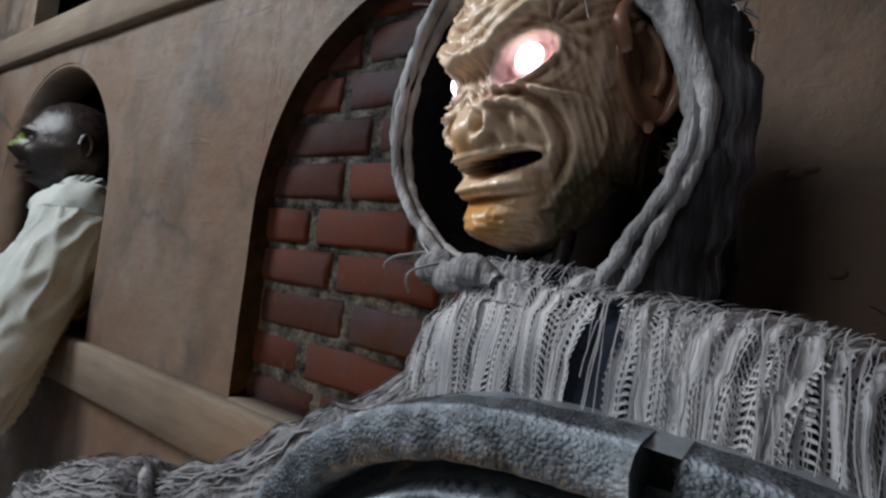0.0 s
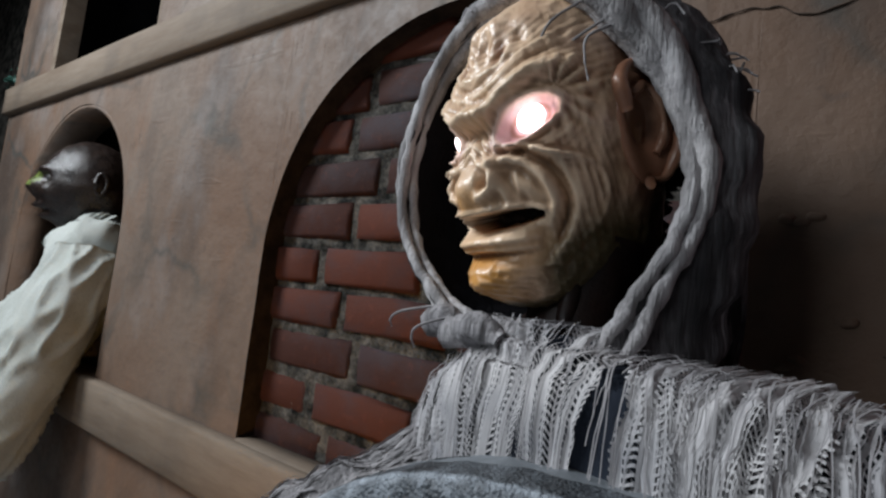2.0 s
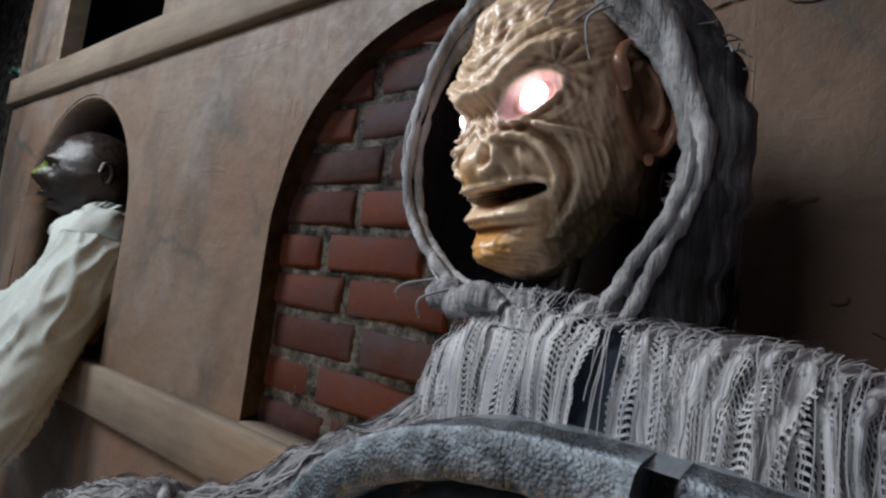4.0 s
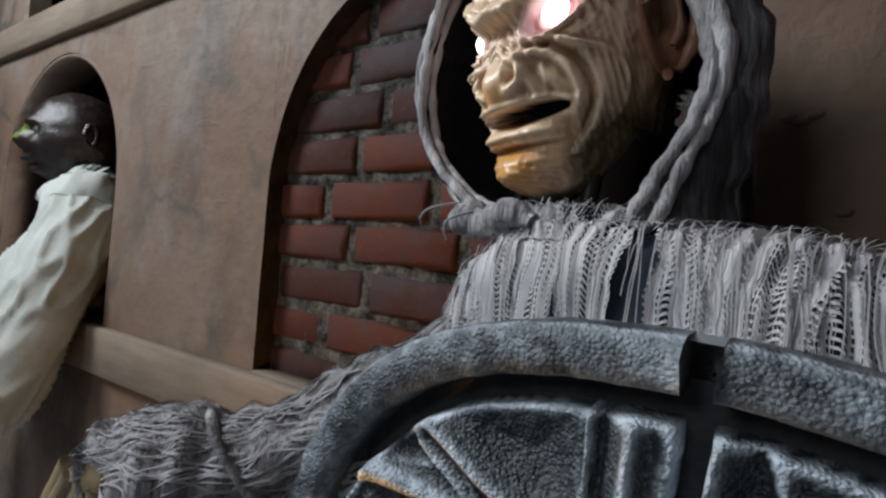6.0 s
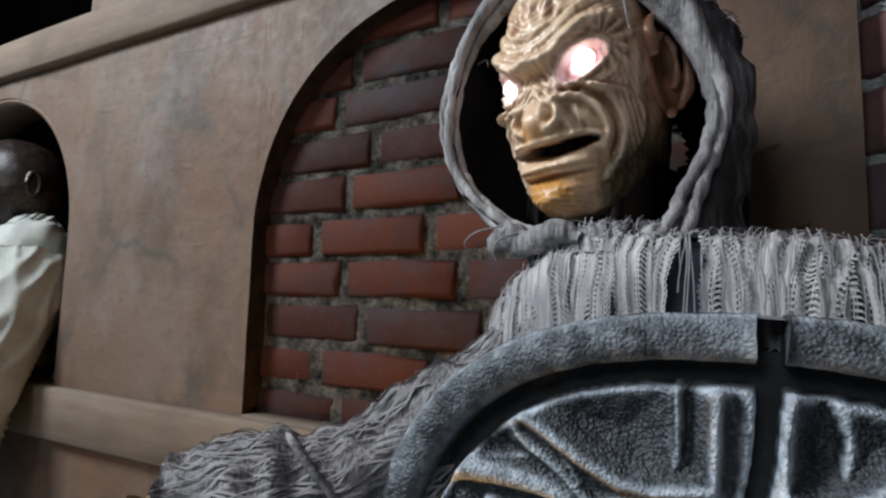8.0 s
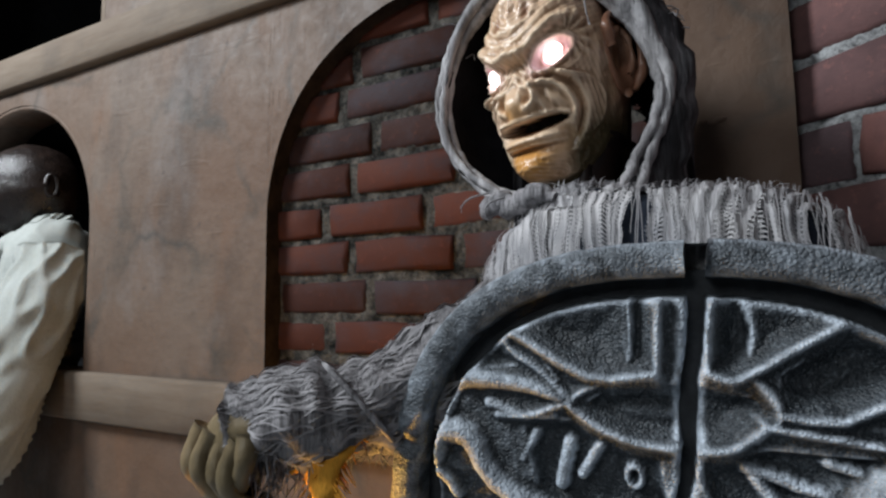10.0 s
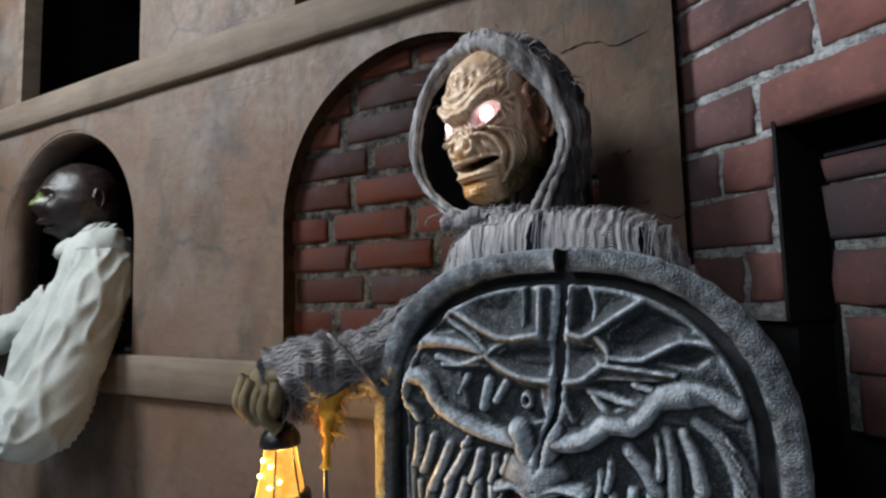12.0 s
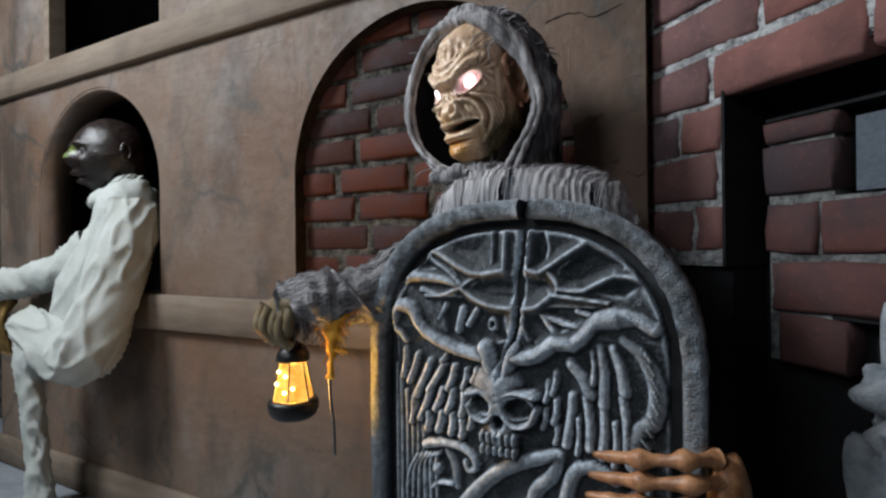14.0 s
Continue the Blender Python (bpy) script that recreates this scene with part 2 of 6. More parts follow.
# The lantern's amber light on the rag is put into its cloth colour.
AMBER = cloth_material("lantern_lit_rag", (0.72, 0.36, 0.05), (0.55, 0.24, 0.03), 300)
WIRE = plain_material("grey_cord", (0.10, 0.095, 0.09), (0.14, 0.13, 0.12), 60, 0.7)


def lantern_glass_material():
    n = Nodes("amber_lantern_glass")
    n.put(n.bsdf.inputs["Emission Color"], n.mix(n.ramp(n.noise(60, 3, 0.6), 0.35, 0.7), (1.0, 0.36, 0.03), (1.0, 0.62, 0.14)))
    n.bsdf.inputs["Emission Strength"].default_value = 1.05
    n.bump(n.noise(120, 2, 0.5), 0.4, 0.002)
    return n.done((0.5, 0.25, 0.05), 0.25)


GLASS = lantern_glass_material()
BULB = glow_material("led_bulb", (1.0, 0.80, 0.35), 9.0)

# ---------------------------------------------------------------- mesh helpers


def mesh_object(name, verts, faces, mats, parent=None, label="", smooth=True, slots=None):
    data = bpy.data.meshes.new(name)
    data.from_pydata([tuple(v) for v in verts], [], [tuple(f) for f in faces])
    for m in mats if isinstance(mats, (list, tuple)) else [mats]:
        data.materials.append(m)
    if smooth:
        data.polygons.foreach_set("use_smooth", [True] * len(data.polygons))
    if slots is not None:
        data.polygons.foreach_set("material_index", [int(s) for s in slots])
    data.update()
    ob = new(name, data)
    if parent:
        ob.parent = parent
    if label:
        ob["label"] = label
    return ob


def thing(name, place, label, category, group="", kind=""):
    ob = new(name)
    ob.location = place
    ob.empty_display_size = 0.05
    bpy.context.view_layer.update()
    return tagged(ob, label, category, group, kind)


class Soup:
    """Collects vertices, faces and material slots of one mesh."""

    def __init__(self):
        self.v, self.f, self.s = [], [], []

    def add(self, verts, faces, slot=0):
        k = len(self.v)
        self.v += [tuple(p) for p in verts]
        self.f += [tuple(i + k for i in f) for f in faces]
        self.s += [slot] * len(faces)

    def weld(self):
        """Joins vertices that lie in one place."""
        seen, new_v, index = {}, [], []
        for p in self.v:
            key = tuple(round(c, 5) for c in p)
            if key not in seen:
                seen[key] = len(new_v)
                new_v.append(p)
            index.append(seen[key])
        self.v, self.f = new_v, [tuple(index[i] for i in f) for f in self.f]

    def make(self, name, mats, parent=None, label="", smooth=True):
        base = Vector(parent.location) if parent and parent.parent is None else Vector((0, 0, 0))
        return mesh_object(name, [Vector(p) - base for p in self.v], self.f, mats, parent, label, smooth, self.s)


def grid_faces(nu, nv, close_u=False, close_v=False):
    out = []
    for i in range(nu if close_u else nu - 1):
        for j in range(nv if close_v else nv - 1):
            a, b = i * nv + j, ((i + 1) % nu) * nv + j
            c, d = ((i + 1) % nu) * nv + (j + 1) % nv, i * nv + (j + 1) % nv
            out.append((a, b, c, d))
    return out


def spline(points, n):
    """n points on a smooth line through the given points."""
    p = [Vector(q) for q in points]
    p = [2 * p[0] - p[1]] + p + [2 * p[-1] - p[-2]]
    out = []
    for k in range(n):
        s = k / (n - 1) * (len(p) - 3)
        i = min(int(s), len(p) - 4)
        t = s - i
        a, b, c, d = p[i:i + 4]
        out.append(0.5 * ((2 * b) + (c - a) * t + (2 * a - 5 * b + 4 * c - d) * t * t + (3 * b - a - 3 * c + d) * t ** 3))
    return out


def tube(soup, points, radii, sides=8, slot=0, rough=0.0, freq=40.0, flat=1.0):
    """A capped tube along points; rough: size of its lumps."""
    pts = [Vector(p) for p in points]
    verts, side = [], None
    for i, p in enumerate(pts):
        d = (pts[min(i + 1, len(pts) - 1)] - pts[max(i - 1, 0)]).normalized()
        if side is None:
            side = d.cross(Vector((0.13, 0.21, 0.97)) if abs(d.z) < 0.8 else Vector((0.97, 0.21, 0.1)))
        side = (side - d * side.dot(d)).normalized()
        top = side.cross(d)
        for k in range(sides):
            a = 2 * math.pi * k / sides
            way = side * math.cos(a) + top * math.sin(a) * flat
            r = radii[i]
            if rough:
                r += rough * noise.noise((p + way * r) * freq)
            verts.append(p + way * r)
    faces = grid_faces(len(pts), sides, False, True)
    n = len(pts)
    faces.append(tuple(range(sides))[::-1])
    faces.append(tuple((n - 1) * sides + k for k in range(sides)))
    soup.add(verts, faces, slot)


def ball(soup, c, r, slot=0, nu=14, nv=10, rough=0.0, freq=30.0):
    c = Vector(c)
    r = r if isinstance(r, tuple) else (r, r, r)
    verts = []
    for i in range(nu):
        for j in range(nv + 1):
            a, b = 2 * math.pi * i / nu, math.pi * j / nv
            w = Vector((math.cos(a) * math.sin(b), math.sin(a) * math.sin(b), math.cos(b)))
            k = 1 + (rough * noise.noise((c + w * r[0]) * freq) if rough else 0)
            verts.append(c + Vector((w.x * r[0], w.y * r[1], w.z * r[2])) * k)
    soup.add(verts, grid_faces(nu, nv + 1, True), slot)


def box(soup, lo, hi, slot=0):
    (a, b, c), (d, e, f) = lo, hi
    v = [(a, b, c), (d, b, c), (d, e, c), (a, e, c), (a, b, f), (d, b, f), (d, e, f), (a, e, f)]
    soup.add(v, [(0, 3, 2, 1), (4, 5, 6, 7), (0, 1, 5, 4), (1, 2, 6, 5), (2, 3, 7, 6), (3, 0, 4, 7)], slot)


def board(soup, x0, x1, y0, y1, z0, z1, bevel, steps=40, wear=0.002):
    """A board along x with worn, softened front edges."""
    prof = [(y1, z0), (y0 + bevel, z0), (y0, z0 + bevel), (y0, (z0 + z1) / 2), (y0, z1 - bevel), (y0 + bevel, z1), (y1, z1)]
    verts = []
    for i in range(steps + 1):
        x = x0 + (x1 - x0) * i / steps
        for y, z in prof:
            q = Vector((x * 3, y * 40, z * 40))
            verts.append((x, y + wear * noise.noise(q), z + wear * noise.noise(q + Vector((9, 3, 1)))))
    faces = grid_faces(steps + 1, len(prof), False, True)
    faces += [tuple(range(len(prof))), tuple(steps * len(prof) + k for k in range(len(prof)))[::-1]]
    soup.add(verts, faces)


# ---------------------------------------------------------------- the setting
FLOOR_Z = -0.33
s = Soup()
box(s, (-5.0, -4.0, FLOOR_Z - 0.1), (4.0, 1.2, FLOOR_Z))
tagged(s.make("floor", CONCRETE, smooth=False), "grey painted concrete floor at the foot of the facade", "floor", kind="structure")
s = Soup()
box(s, (-5.0, -4.0, 2.6), (4.0, 1.2, 2.7))
tagged(s.make("ceiling", ROOM, smooth=False), "plain dull grey ceiling of the hall", "ceiling", kind="structure")
for name, lo, hi in (("wall_west", (-5.0, -4.0, FLOOR_Z), (-4.9, 1.1, 2.6)), ("wall_east", (3.9, -4.0, FLOOR_Z), (4.0, 1.1, 2.6)),
                     ("wall_south", (-4.9, -4.0, FLOOR_Z), (3.9, -3.9, 2.6)), ("wall_north", (-5.0, 1.1, FLOOR_Z), (4.0, 1.2, 2.6))):
    s = Soup()
    box(s, lo, hi)
    tagged(s.make(name, ROOM, smooth=False), "plain dull grey plaster wall of the hall", "wall", kind="structure")

ARCH = (0.384, 0.374, 0.72, 0.40)      # centre, half width, spring, sill
NICHE = (-0.944, 0.377, 0.75, 0.40)
THICK = 0.045
LEFT, RIGHT, TOP = -1.64, 0.893, 2.15
UPPER = ((-1.26, -0.545), (0.02, 0.735))
UPPER_Z = (1.262, 1.86)


def arch_top(x, hole):
    c, a, spring, _ = hole
    return spring + math.sqrt(max(0.0, 1 - ((x - c) / a) ** 2)) * (0.385 if hole is ARCH else 0.365)


def facade():
    """The plaster front, column by column, with two arched and two square openings."""
    cuts = {LEFT, RIGHT}
    for hole in (ARCH, NICHE):
        for k in range(49):
            cuts.add(round(hole[0] - hole[1] * math.cos(math.pi * k / 48), 5))
    for a, b in UPPER:
        cuts |= {a, b}
    xs = sorted(cuts)
    fine = []
    for a, b in zip(xs, xs[1:]):
        n = max(1, int((b - a) / 0.04))
        fine += [a + (b - a) * k / n for k in range(n)]
    xs = fine + [xs[-1]]
    soup = Soup()

    def y_at(x, z):
        return -0.0025 * noise.noise(Vector((x * 5, 0, z * 5))) - 0.0015 * noise.noise(Vector((x * 17, 3, z * 17)))

    def strip(x0, x1, lo0, lo1, hi0, hi1):
        n = max(1, int((max(hi0, hi1) - min(lo0, lo1)) / 0.05))
        v = []
        for x, lo, hi in ((x0, lo0, hi0), (x1, lo1, hi1)):
            for k in range(n + 1):
                z = lo + (hi - lo) * k / n
                v.append((x, y_at(x, z), z))
            for k in range(n + 1):
                v.append((x, THICK, lo + (hi - lo) * k / n))
        m = 2 * (n + 1)
        f = [(k, m + k, m + k + 1, k + 1) for k in range(n)]
        f += [(n + 1 + k, n + 2 + k, m + n + 2 + k, m + n + 1 + k) for k in range(n)]
        f.append((0, n + 1, m + n + 1, m))
        f.append((n, m + n, m + 2 * n + 1, 2 * n + 1))
        soup.add(v, f)
        return n

    def side(x, lo, hi, flip):
        v = [(x, y_at(x, lo), lo), (x, THICK, lo), (x, THICK, hi), (x, y_at(x, hi), hi)]
        soup.add(v, [(0, 1, 2, 3) if flip else (3, 2, 1, 0)])

    for x0, x1 in zip(xs, xs[1:]):
        mid = (x0 + x1) / 2
        spans, lo0, lo1 = [], FLOOR_Z, FLOOR_Z
        for hole in (ARCH, NICHE):
            if abs(mid - hole[0]) < hole[1]:
                spans.append((lo0, lo1, hole[3], hole[3]))
                lo0, lo1 = arch_top(x0, hole), arch_top(x1, hole)
        for a, b in UPPER:
            if a < mid < b:
                spans.append((lo0, lo1, UPPER_Z[0], UPPER_Z[0]))
                lo0 = lo1 = UPPER_Z[1]
        spans.append((lo0, lo1, TOP, TOP))
        for a0, a1, b0, b1 in spans:
            strip(x0, x1, a0, a1, b0, b1)
    for hole in (ARCH, NICHE):
        side(hole[0] - hole[1], hole[3], hole[2], True)
        side(hole[0] + hole[1], hole[3], hole[2], False)
    for a, b in UPPER:
        side(a, *UPPER_Z, True)
        side(b, *UPPER_Z, False)
    side(LEFT, FLOOR_Z, TOP, False)
    side(RIGHT, FLOOR_Z, TOP, True)
    soup.weld()
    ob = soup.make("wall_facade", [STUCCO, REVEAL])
    # inner faces of the arch are darker than the plaster front
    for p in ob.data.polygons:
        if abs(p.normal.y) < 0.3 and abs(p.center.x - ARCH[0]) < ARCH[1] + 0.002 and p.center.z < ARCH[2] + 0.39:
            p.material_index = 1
    ob.data.polygons.foreach_set("use_smooth", [False] * len(ob.data.polygons))
    return tagged(ob, "mottled brown plaster facade with arched and square openings", "wall", kind="structure")


FACADE = facade()

# cracks and chips in the plaster
for pts in (((0.700, 0.993), (0.735, 1.001), (0.768, 0.999), (0.800, 0.984), (0.852, 0.998)), ((0.858, 0.673), (0.880, 0.668), (0.892, 0.671))):
    s = Soup()
    line = spline([(x, -0.0012, z) for x, z in pts], 30)
    line = [p + Vector((0, 0, 0.004 * noise.noise(p * 60))) for p in line]
    tube(s, line, [0.0005 + 0.0017 * abs(noise.noise(p * 45)) for p in line], 6)
    s.make("crack", CRACK, FACADE, "thin dark crack in the plaster")
for k, (x, z) in enumerate(((0.787, 0.790), (0.798, 0.786), (0.809, 0.791), (0.792, 0.657), (0.801, 0.663), (0.790, 0.630), (0.835, 0.70))):
    s = Soup()
    ball(s, (x, -0.001, z), (0.007, 0.0035, 0.0045), 0, 14, 10, 0.5, 120)
    s.make("chip", STUCCO, FACADE, "lump of loose plaster")

s = Soup()
board(s, LEFT - 0.005, RIGHT + 0.004, -0.022, 0.01, 1.16, 1.258, 0.006, 80)
tagged(s.make("trim_upper", TRIM), "worn grey-brown band moulding across the facade", "trim", kind="structure")
s = Soup()
board(s, LEFT - 0.005, 0.60, -0.024, 0.01, 0.288, 0.398, 0.006, 80)
tagged(s.make("trim_lower", TRIM), "worn grey-brown sill band under the arched openings", "trim", kind="structure")
s = Soup()
board(s, LEFT - 0.005, RIGHT, -0.018, 0.01, FLOOR_Z, -0.215, 0.008, 60)
tagged(s.make("baseboard", TRIM), "grey-brown skirting board along the floor", "baseboard", kind="structure")
s = Soup()
board(s, 0.012, 0.60, -0.004, 0.034, 0.385, 0.4015, 0.003, 30)
tagged(s.make("window_sill", TRIM), "pale worn wooden sill inside the bricked arch", "sill", kind="structure")


def mouldings():
    """Thin jamb boards round the small arched opening and the upper windows."""
    soup = Soup()
    c, a, spring, sill = NICHE
    path = [(c - a, sill)] + [(c - a * math.cos(math.pi * k / 40), spring + 0.365 * math.sin(math.pi * k / 40)) for k in range(41)] + [(c + a, sill)]
    v = []
    for x, z in path:
        k = 0.985
        v += [(x, 0.002, z), (x, 0.11, z), (c + (x - c) * k, 0.11, sill + (z - sill) * k), (c + (x - c) * k, 0.002, sill + (z - sill) * k)]
    soup.add(v, grid_faces(len(path), 4, False, True))
    return soup.make("trim_niche", STUCCO)


tagged(mouldings(), "brown plaster lining of the small arched opening", "trim", kind="structure")

# added black boxes that keep the openings dark
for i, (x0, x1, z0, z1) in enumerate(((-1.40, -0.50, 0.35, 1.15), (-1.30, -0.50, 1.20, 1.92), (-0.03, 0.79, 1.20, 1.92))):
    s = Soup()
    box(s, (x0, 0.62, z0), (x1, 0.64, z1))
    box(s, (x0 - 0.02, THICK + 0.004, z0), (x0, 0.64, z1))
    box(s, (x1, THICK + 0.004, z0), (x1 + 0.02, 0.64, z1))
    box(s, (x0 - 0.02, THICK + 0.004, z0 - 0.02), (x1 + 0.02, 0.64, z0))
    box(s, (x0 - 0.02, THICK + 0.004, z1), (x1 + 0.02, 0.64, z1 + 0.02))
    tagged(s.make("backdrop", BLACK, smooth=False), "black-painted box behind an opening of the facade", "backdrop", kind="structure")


def upper_frames():
    for a, b in UPPER:
        soup = Soup()
        for lo, hi in (((a, -0.006, UPPER_Z[0]), (a + 0.035, 0.05, UPPER_Z[1])), ((b - 0.03, 0.008, UPPER_Z[0]), (b, 0.05, UPPER_Z[1])),
                       ((a + 0.035, 0.008, UPPER_Z[1] - 0.03), (b - 0.03, 0.05, UPPER_Z[1]))):
            box(soup, lo, hi)
        tagged(soup.make("window_frame", TRIM, smooth=False), "brown wooden frame of a dark unglazed window", "window", kind="structure")


upper_frames()
import numpy as np

# ---------------------------------------------------------------- tombstone
GX, GY, GTOP = 0.75, -0.335, 0.603


def outline(inset, n=44):
    """Left foot, over the top, to the right foot: points x, z round the slab."""
    pts = []
    a, b, p = 0.25 - inset, 0.243 - inset, 2.5
    for k in range(9):
        pts.append((-a, FLOOR_Z + (0.36 - FLOOR_Z) * k / 9))
    for k in range(n + 1):
        t = math.pi - math.pi * k / n
        c, q = math.cos(t), math.sin(t)
        pts.append((a * math.copysign(abs(c) ** (2 / p), c), 0.36 + b * abs(q) ** (2 / p)))
    for k in range(9):
        pts.append((a, 0.36 - (0.36 - FLOOR_Z) * (k + 1) / 9))
    return pts


def lattice(u, v, seed):
    """Smooth value noise on arrays."""
    iu, iv = np.floor(u).astype(int), np.floor(v).astype(int)
    fu, fv = u - iu, v - iv
    fu, fv = fu * fu * (3 - 2 * fu), fv * fv * (3 - 2 * fv)

    def h(a, b):
        q = np.sin(a * 127.1 + b * 311.7 + seed * 74.7) * 43758.5453
        return q - np.floor(q)
    return (h(iu, iv) * (1 - fu) + h(iu + 1, iv) * fu) * (1 - fv) + (h(iu, iv + 1) * (1 - fu) + h(iu + 1, iv + 1) * fu) * fv


def stroke(U, V, H, pts, r0, r1, h, sharp=0.6, n=14):
    """Raises a rounded ridge that runs along pts and tapers from r0 to r1."""
    line = spline([(a, b, 0) for a, b in pts], n)
    for k in range(n - 1):
        a, b = line[k], line[k + 1]
        d = b - a
        t = np.clip(((U - a.x) * d.x + (V - a.y) * d.y) / max(1e-9, d.x ** 2 + d.y ** 2), 0, 1)
        r = r0 + (r1 - r0) * (k + t) / (n - 1)
        q = np.hypot(U - a.x - t * d.x, V - a.y - t * d.y) / r
        np.maximum(H, h * np.clip(1 - q * q, 0, 1) ** sharp * (0.55 + 0.45 * r / max(r0, r1)), out=H)


def tent(U, V, H, pts, r0, r1, h, n=8):
    """Raises a sharp crest along pts whose flanks fall evenly to both sides."""
    line = spline([(a, b, 0) for a, b in pts], n)
    for k in range(n - 1):
        a, b = line[k], line[k + 1]
        d = b - a
        t = np.clip(((U - a.x) * d.x + (V - a.y) * d.y) / max(1e-9, d.x ** 2 + d.y ** 2), 0, 1)
        r = r0 + (r1 - r0) * (k + t) / (n - 1)
        q = np.hypot(U - a.x - t * d.x, V - a.y - t * d.y) / r
        q = q / 1.55
        np.maximum(H, h * np.clip(1 - q, 0, 1) + 0.0014 * np.clip(1 - (q * 5) ** 2, 0, 1), out=H)


def dent(U, V, H, x, z, rx, rz, depth, power=1.0):
    q = ((U - x) / rx) ** 2 + ((V - z) / rz) ** 2
    H -= depth * np.clip(1 - q, 0, 1) ** power


def pit(U, V, H, poly, depth, slope):
    """Sinks a polygon whose walls fall to the depth over the given width."""
    dist, inside = np.full_like(U, 9.0), np.zeros(U.shape, bool)
    for (ax, az), (bx, bz) in zip(poly, poly[1:] + poly[:1]):
        dx, dz = bx - ax, bz - az
        t = np.clip(((U - ax) * dx + (V - az) * dz) / (dx * dx + dz * dz), 0, 1)
        dist = np.minimum(dist, np.hypot(U - ax - t * dx, V - az - t * dz))
        cross = (az > V) != (bz > V)
        inside ^= cross & (U < ax + (V - az) * dx / (dz if abs(dz) > 1e-9 else 1e-9))
    H -= depth * np.where(inside, np.clip(dist / slope, 0, 1) ** 0.8, 0)


def carve(U, V):
    """Height of the carving over the panel: sunburst, horned skull and wings."""
    H = 0.0025 * lattice(U * 45, V * 45, 1) + 0.0012 * lattice(U * 140, V * 140, 2)
    S = lambda *p, r=0.008, e=0.005, h=0.012, sharp=0.6: stroke(U, V, H, p, r, e, h, sharp)
    # sun disc: a raised field cut by pits, with sharp crests between them
    field = np.clip((V - 0.385) / 0.025, 0, 1)
    H += 0.009 * field
    pit(U, V, H, ((0.636, 0.541), (0.714, 0.560), (0.715, 0.512), (0.698, 0.503), (0.660, 0.516)), 0.011, 0.030)
    pit(U, V, H, ((0.722, 0.562), (0.733, 0.563), (0.732, 0.505), (0.720, 0.508)), 0.018, 0.006)
    pit(U, V, H, ((0.786, 0.560), (0.797, 0.558), (0.803, 0.535), (0.797, 0.506), (0.778, 0.504), (0.780, 0.530)), 0.020, 0.008)
    pit(U, V, H, ((0.803, 0.558), (0.850, 0.545), (0.846, 0.536), (0.800, 0.507)), 0.007, 0.020)
    pit(U, V, H, ((0.857, 0.534), (0.893, 0.520), (0.905, 0.506), (0.870, 0.487), (0.832, 0.474), (0.816, 0.482), (0.818, 0.503)), 0.026, 0.010)
    pit(U, V, H, ((0.850, 0.474), (0.895, 0.490), (0.925, 0.484), (0.905, 0.466)), 0.012, 0.012)
    pit(U, V, H, ((0.680, 0.474), (0.706, 0.491), (0.760, 0.495), (0.800, 0.487), (0.808, 0.474), (0.790, 0.457), (0.740, 0.449), (0.700, 0.456)), 0.016, 0.010)
    pit(U, V, H, ((0.630, 0.456), (0.680, 0.462), (0.735, 0.440), (0.742, 0.400), (0.690, 0.385), (0.640, 0.400)), 0.013, 0.010)
    pit(U, V, H, ((0.764, 0.440), (0.810, 0.452), (0.885, 0.452), (0.845, 0.430), (0.800, 0.405), (0.768, 0.395)), 0.016, 0.010)
    pit(U, V, H, ((0.560, 0.505), (0.605, 0.535), (0.640, 0.505), (0.600, 0.500)), 0.012, 0.008)
    np.maximum(H, 0.006 * np.sqrt(np.clip(1 - ((U - 0.722) / 0.026) ** 2 - ((V - 0.470) / 0.012) ** 2, 0, 1)), out=H)
    T = lambda *p, w=0.013, e=0.011, h=0.019: tent(U, V, H, p, w, e, h)
    T((0.612, 0.533), (0.632, 0.527), (0.656, 0.511), (0.690, 0.495), (0.712, 0.497), (0.735, 0.500), w=0.015, e=0.015, h=0.021)
    T((0.612, 0.533), (0.622, 0.515), (0.648, 0.498), (0.668, 0.478), w=0.010, e=0.010, h=0.017)
    T((0.632, 0.527), (0.648, 0.510), (0.660, 0.492), w=0.006, e=0.005, h=0.015)
    T((0.737, 0.500), (0.739, 0.535), (0.742, 0.568), w=0.013, e=0.013, h=0.019)
    T((0.717, 0.510), (0.719, 0.535), (0.718, 0.562), w=0.006, e=0.006, h=0.013)
    T((0.635, 0.546), (0.675, 0.557), (0.742, 0.569), w=0.008, e=0.008, h=0.014)
    T((0.772, 0.503), (0.773, 0.535), (0.780, 0.566), w=0.011, e=0.011, h=0.018)
    T((0.772, 0.503), (0.786, 0.498), (0.800, 0.504), (0.830, 0.524), (0.856, 0.540), w=0.012, e=0.012, h=0.020)
    T((0.856, 0.540), (0.880, 0.530), (0.905, 0.517), (0.928, 0.502), w=0.009, e=0.008, h=0.017)
    T((0.800, 0.502), (0.812, 0.488), (0.816, 0.474), (0.800, 0.458), w=0.014, e=0.012, h=0.017)
    T((0.816, 0.476), (0.848, 0.474), (0.872, 0.486), (0.896, 0.496), (0.924, 0.490), w=0.012, e=0.009, h=0.019)
    T((0.806, 0.468), (0.840, 0.464), (0.884, 0.459), w=0.012, e=0.006, h=0.019)
    T((0.668, 0.474), (0.690, 0.458), (0.720, 0.448), (0.756, 0.446), w=0.012, e=0.012, h=0.019)
    T((0.762, 0.446), (0.785, 0.450), (0.806, 0.466), w=0.012, e=0.013, h=0.019)
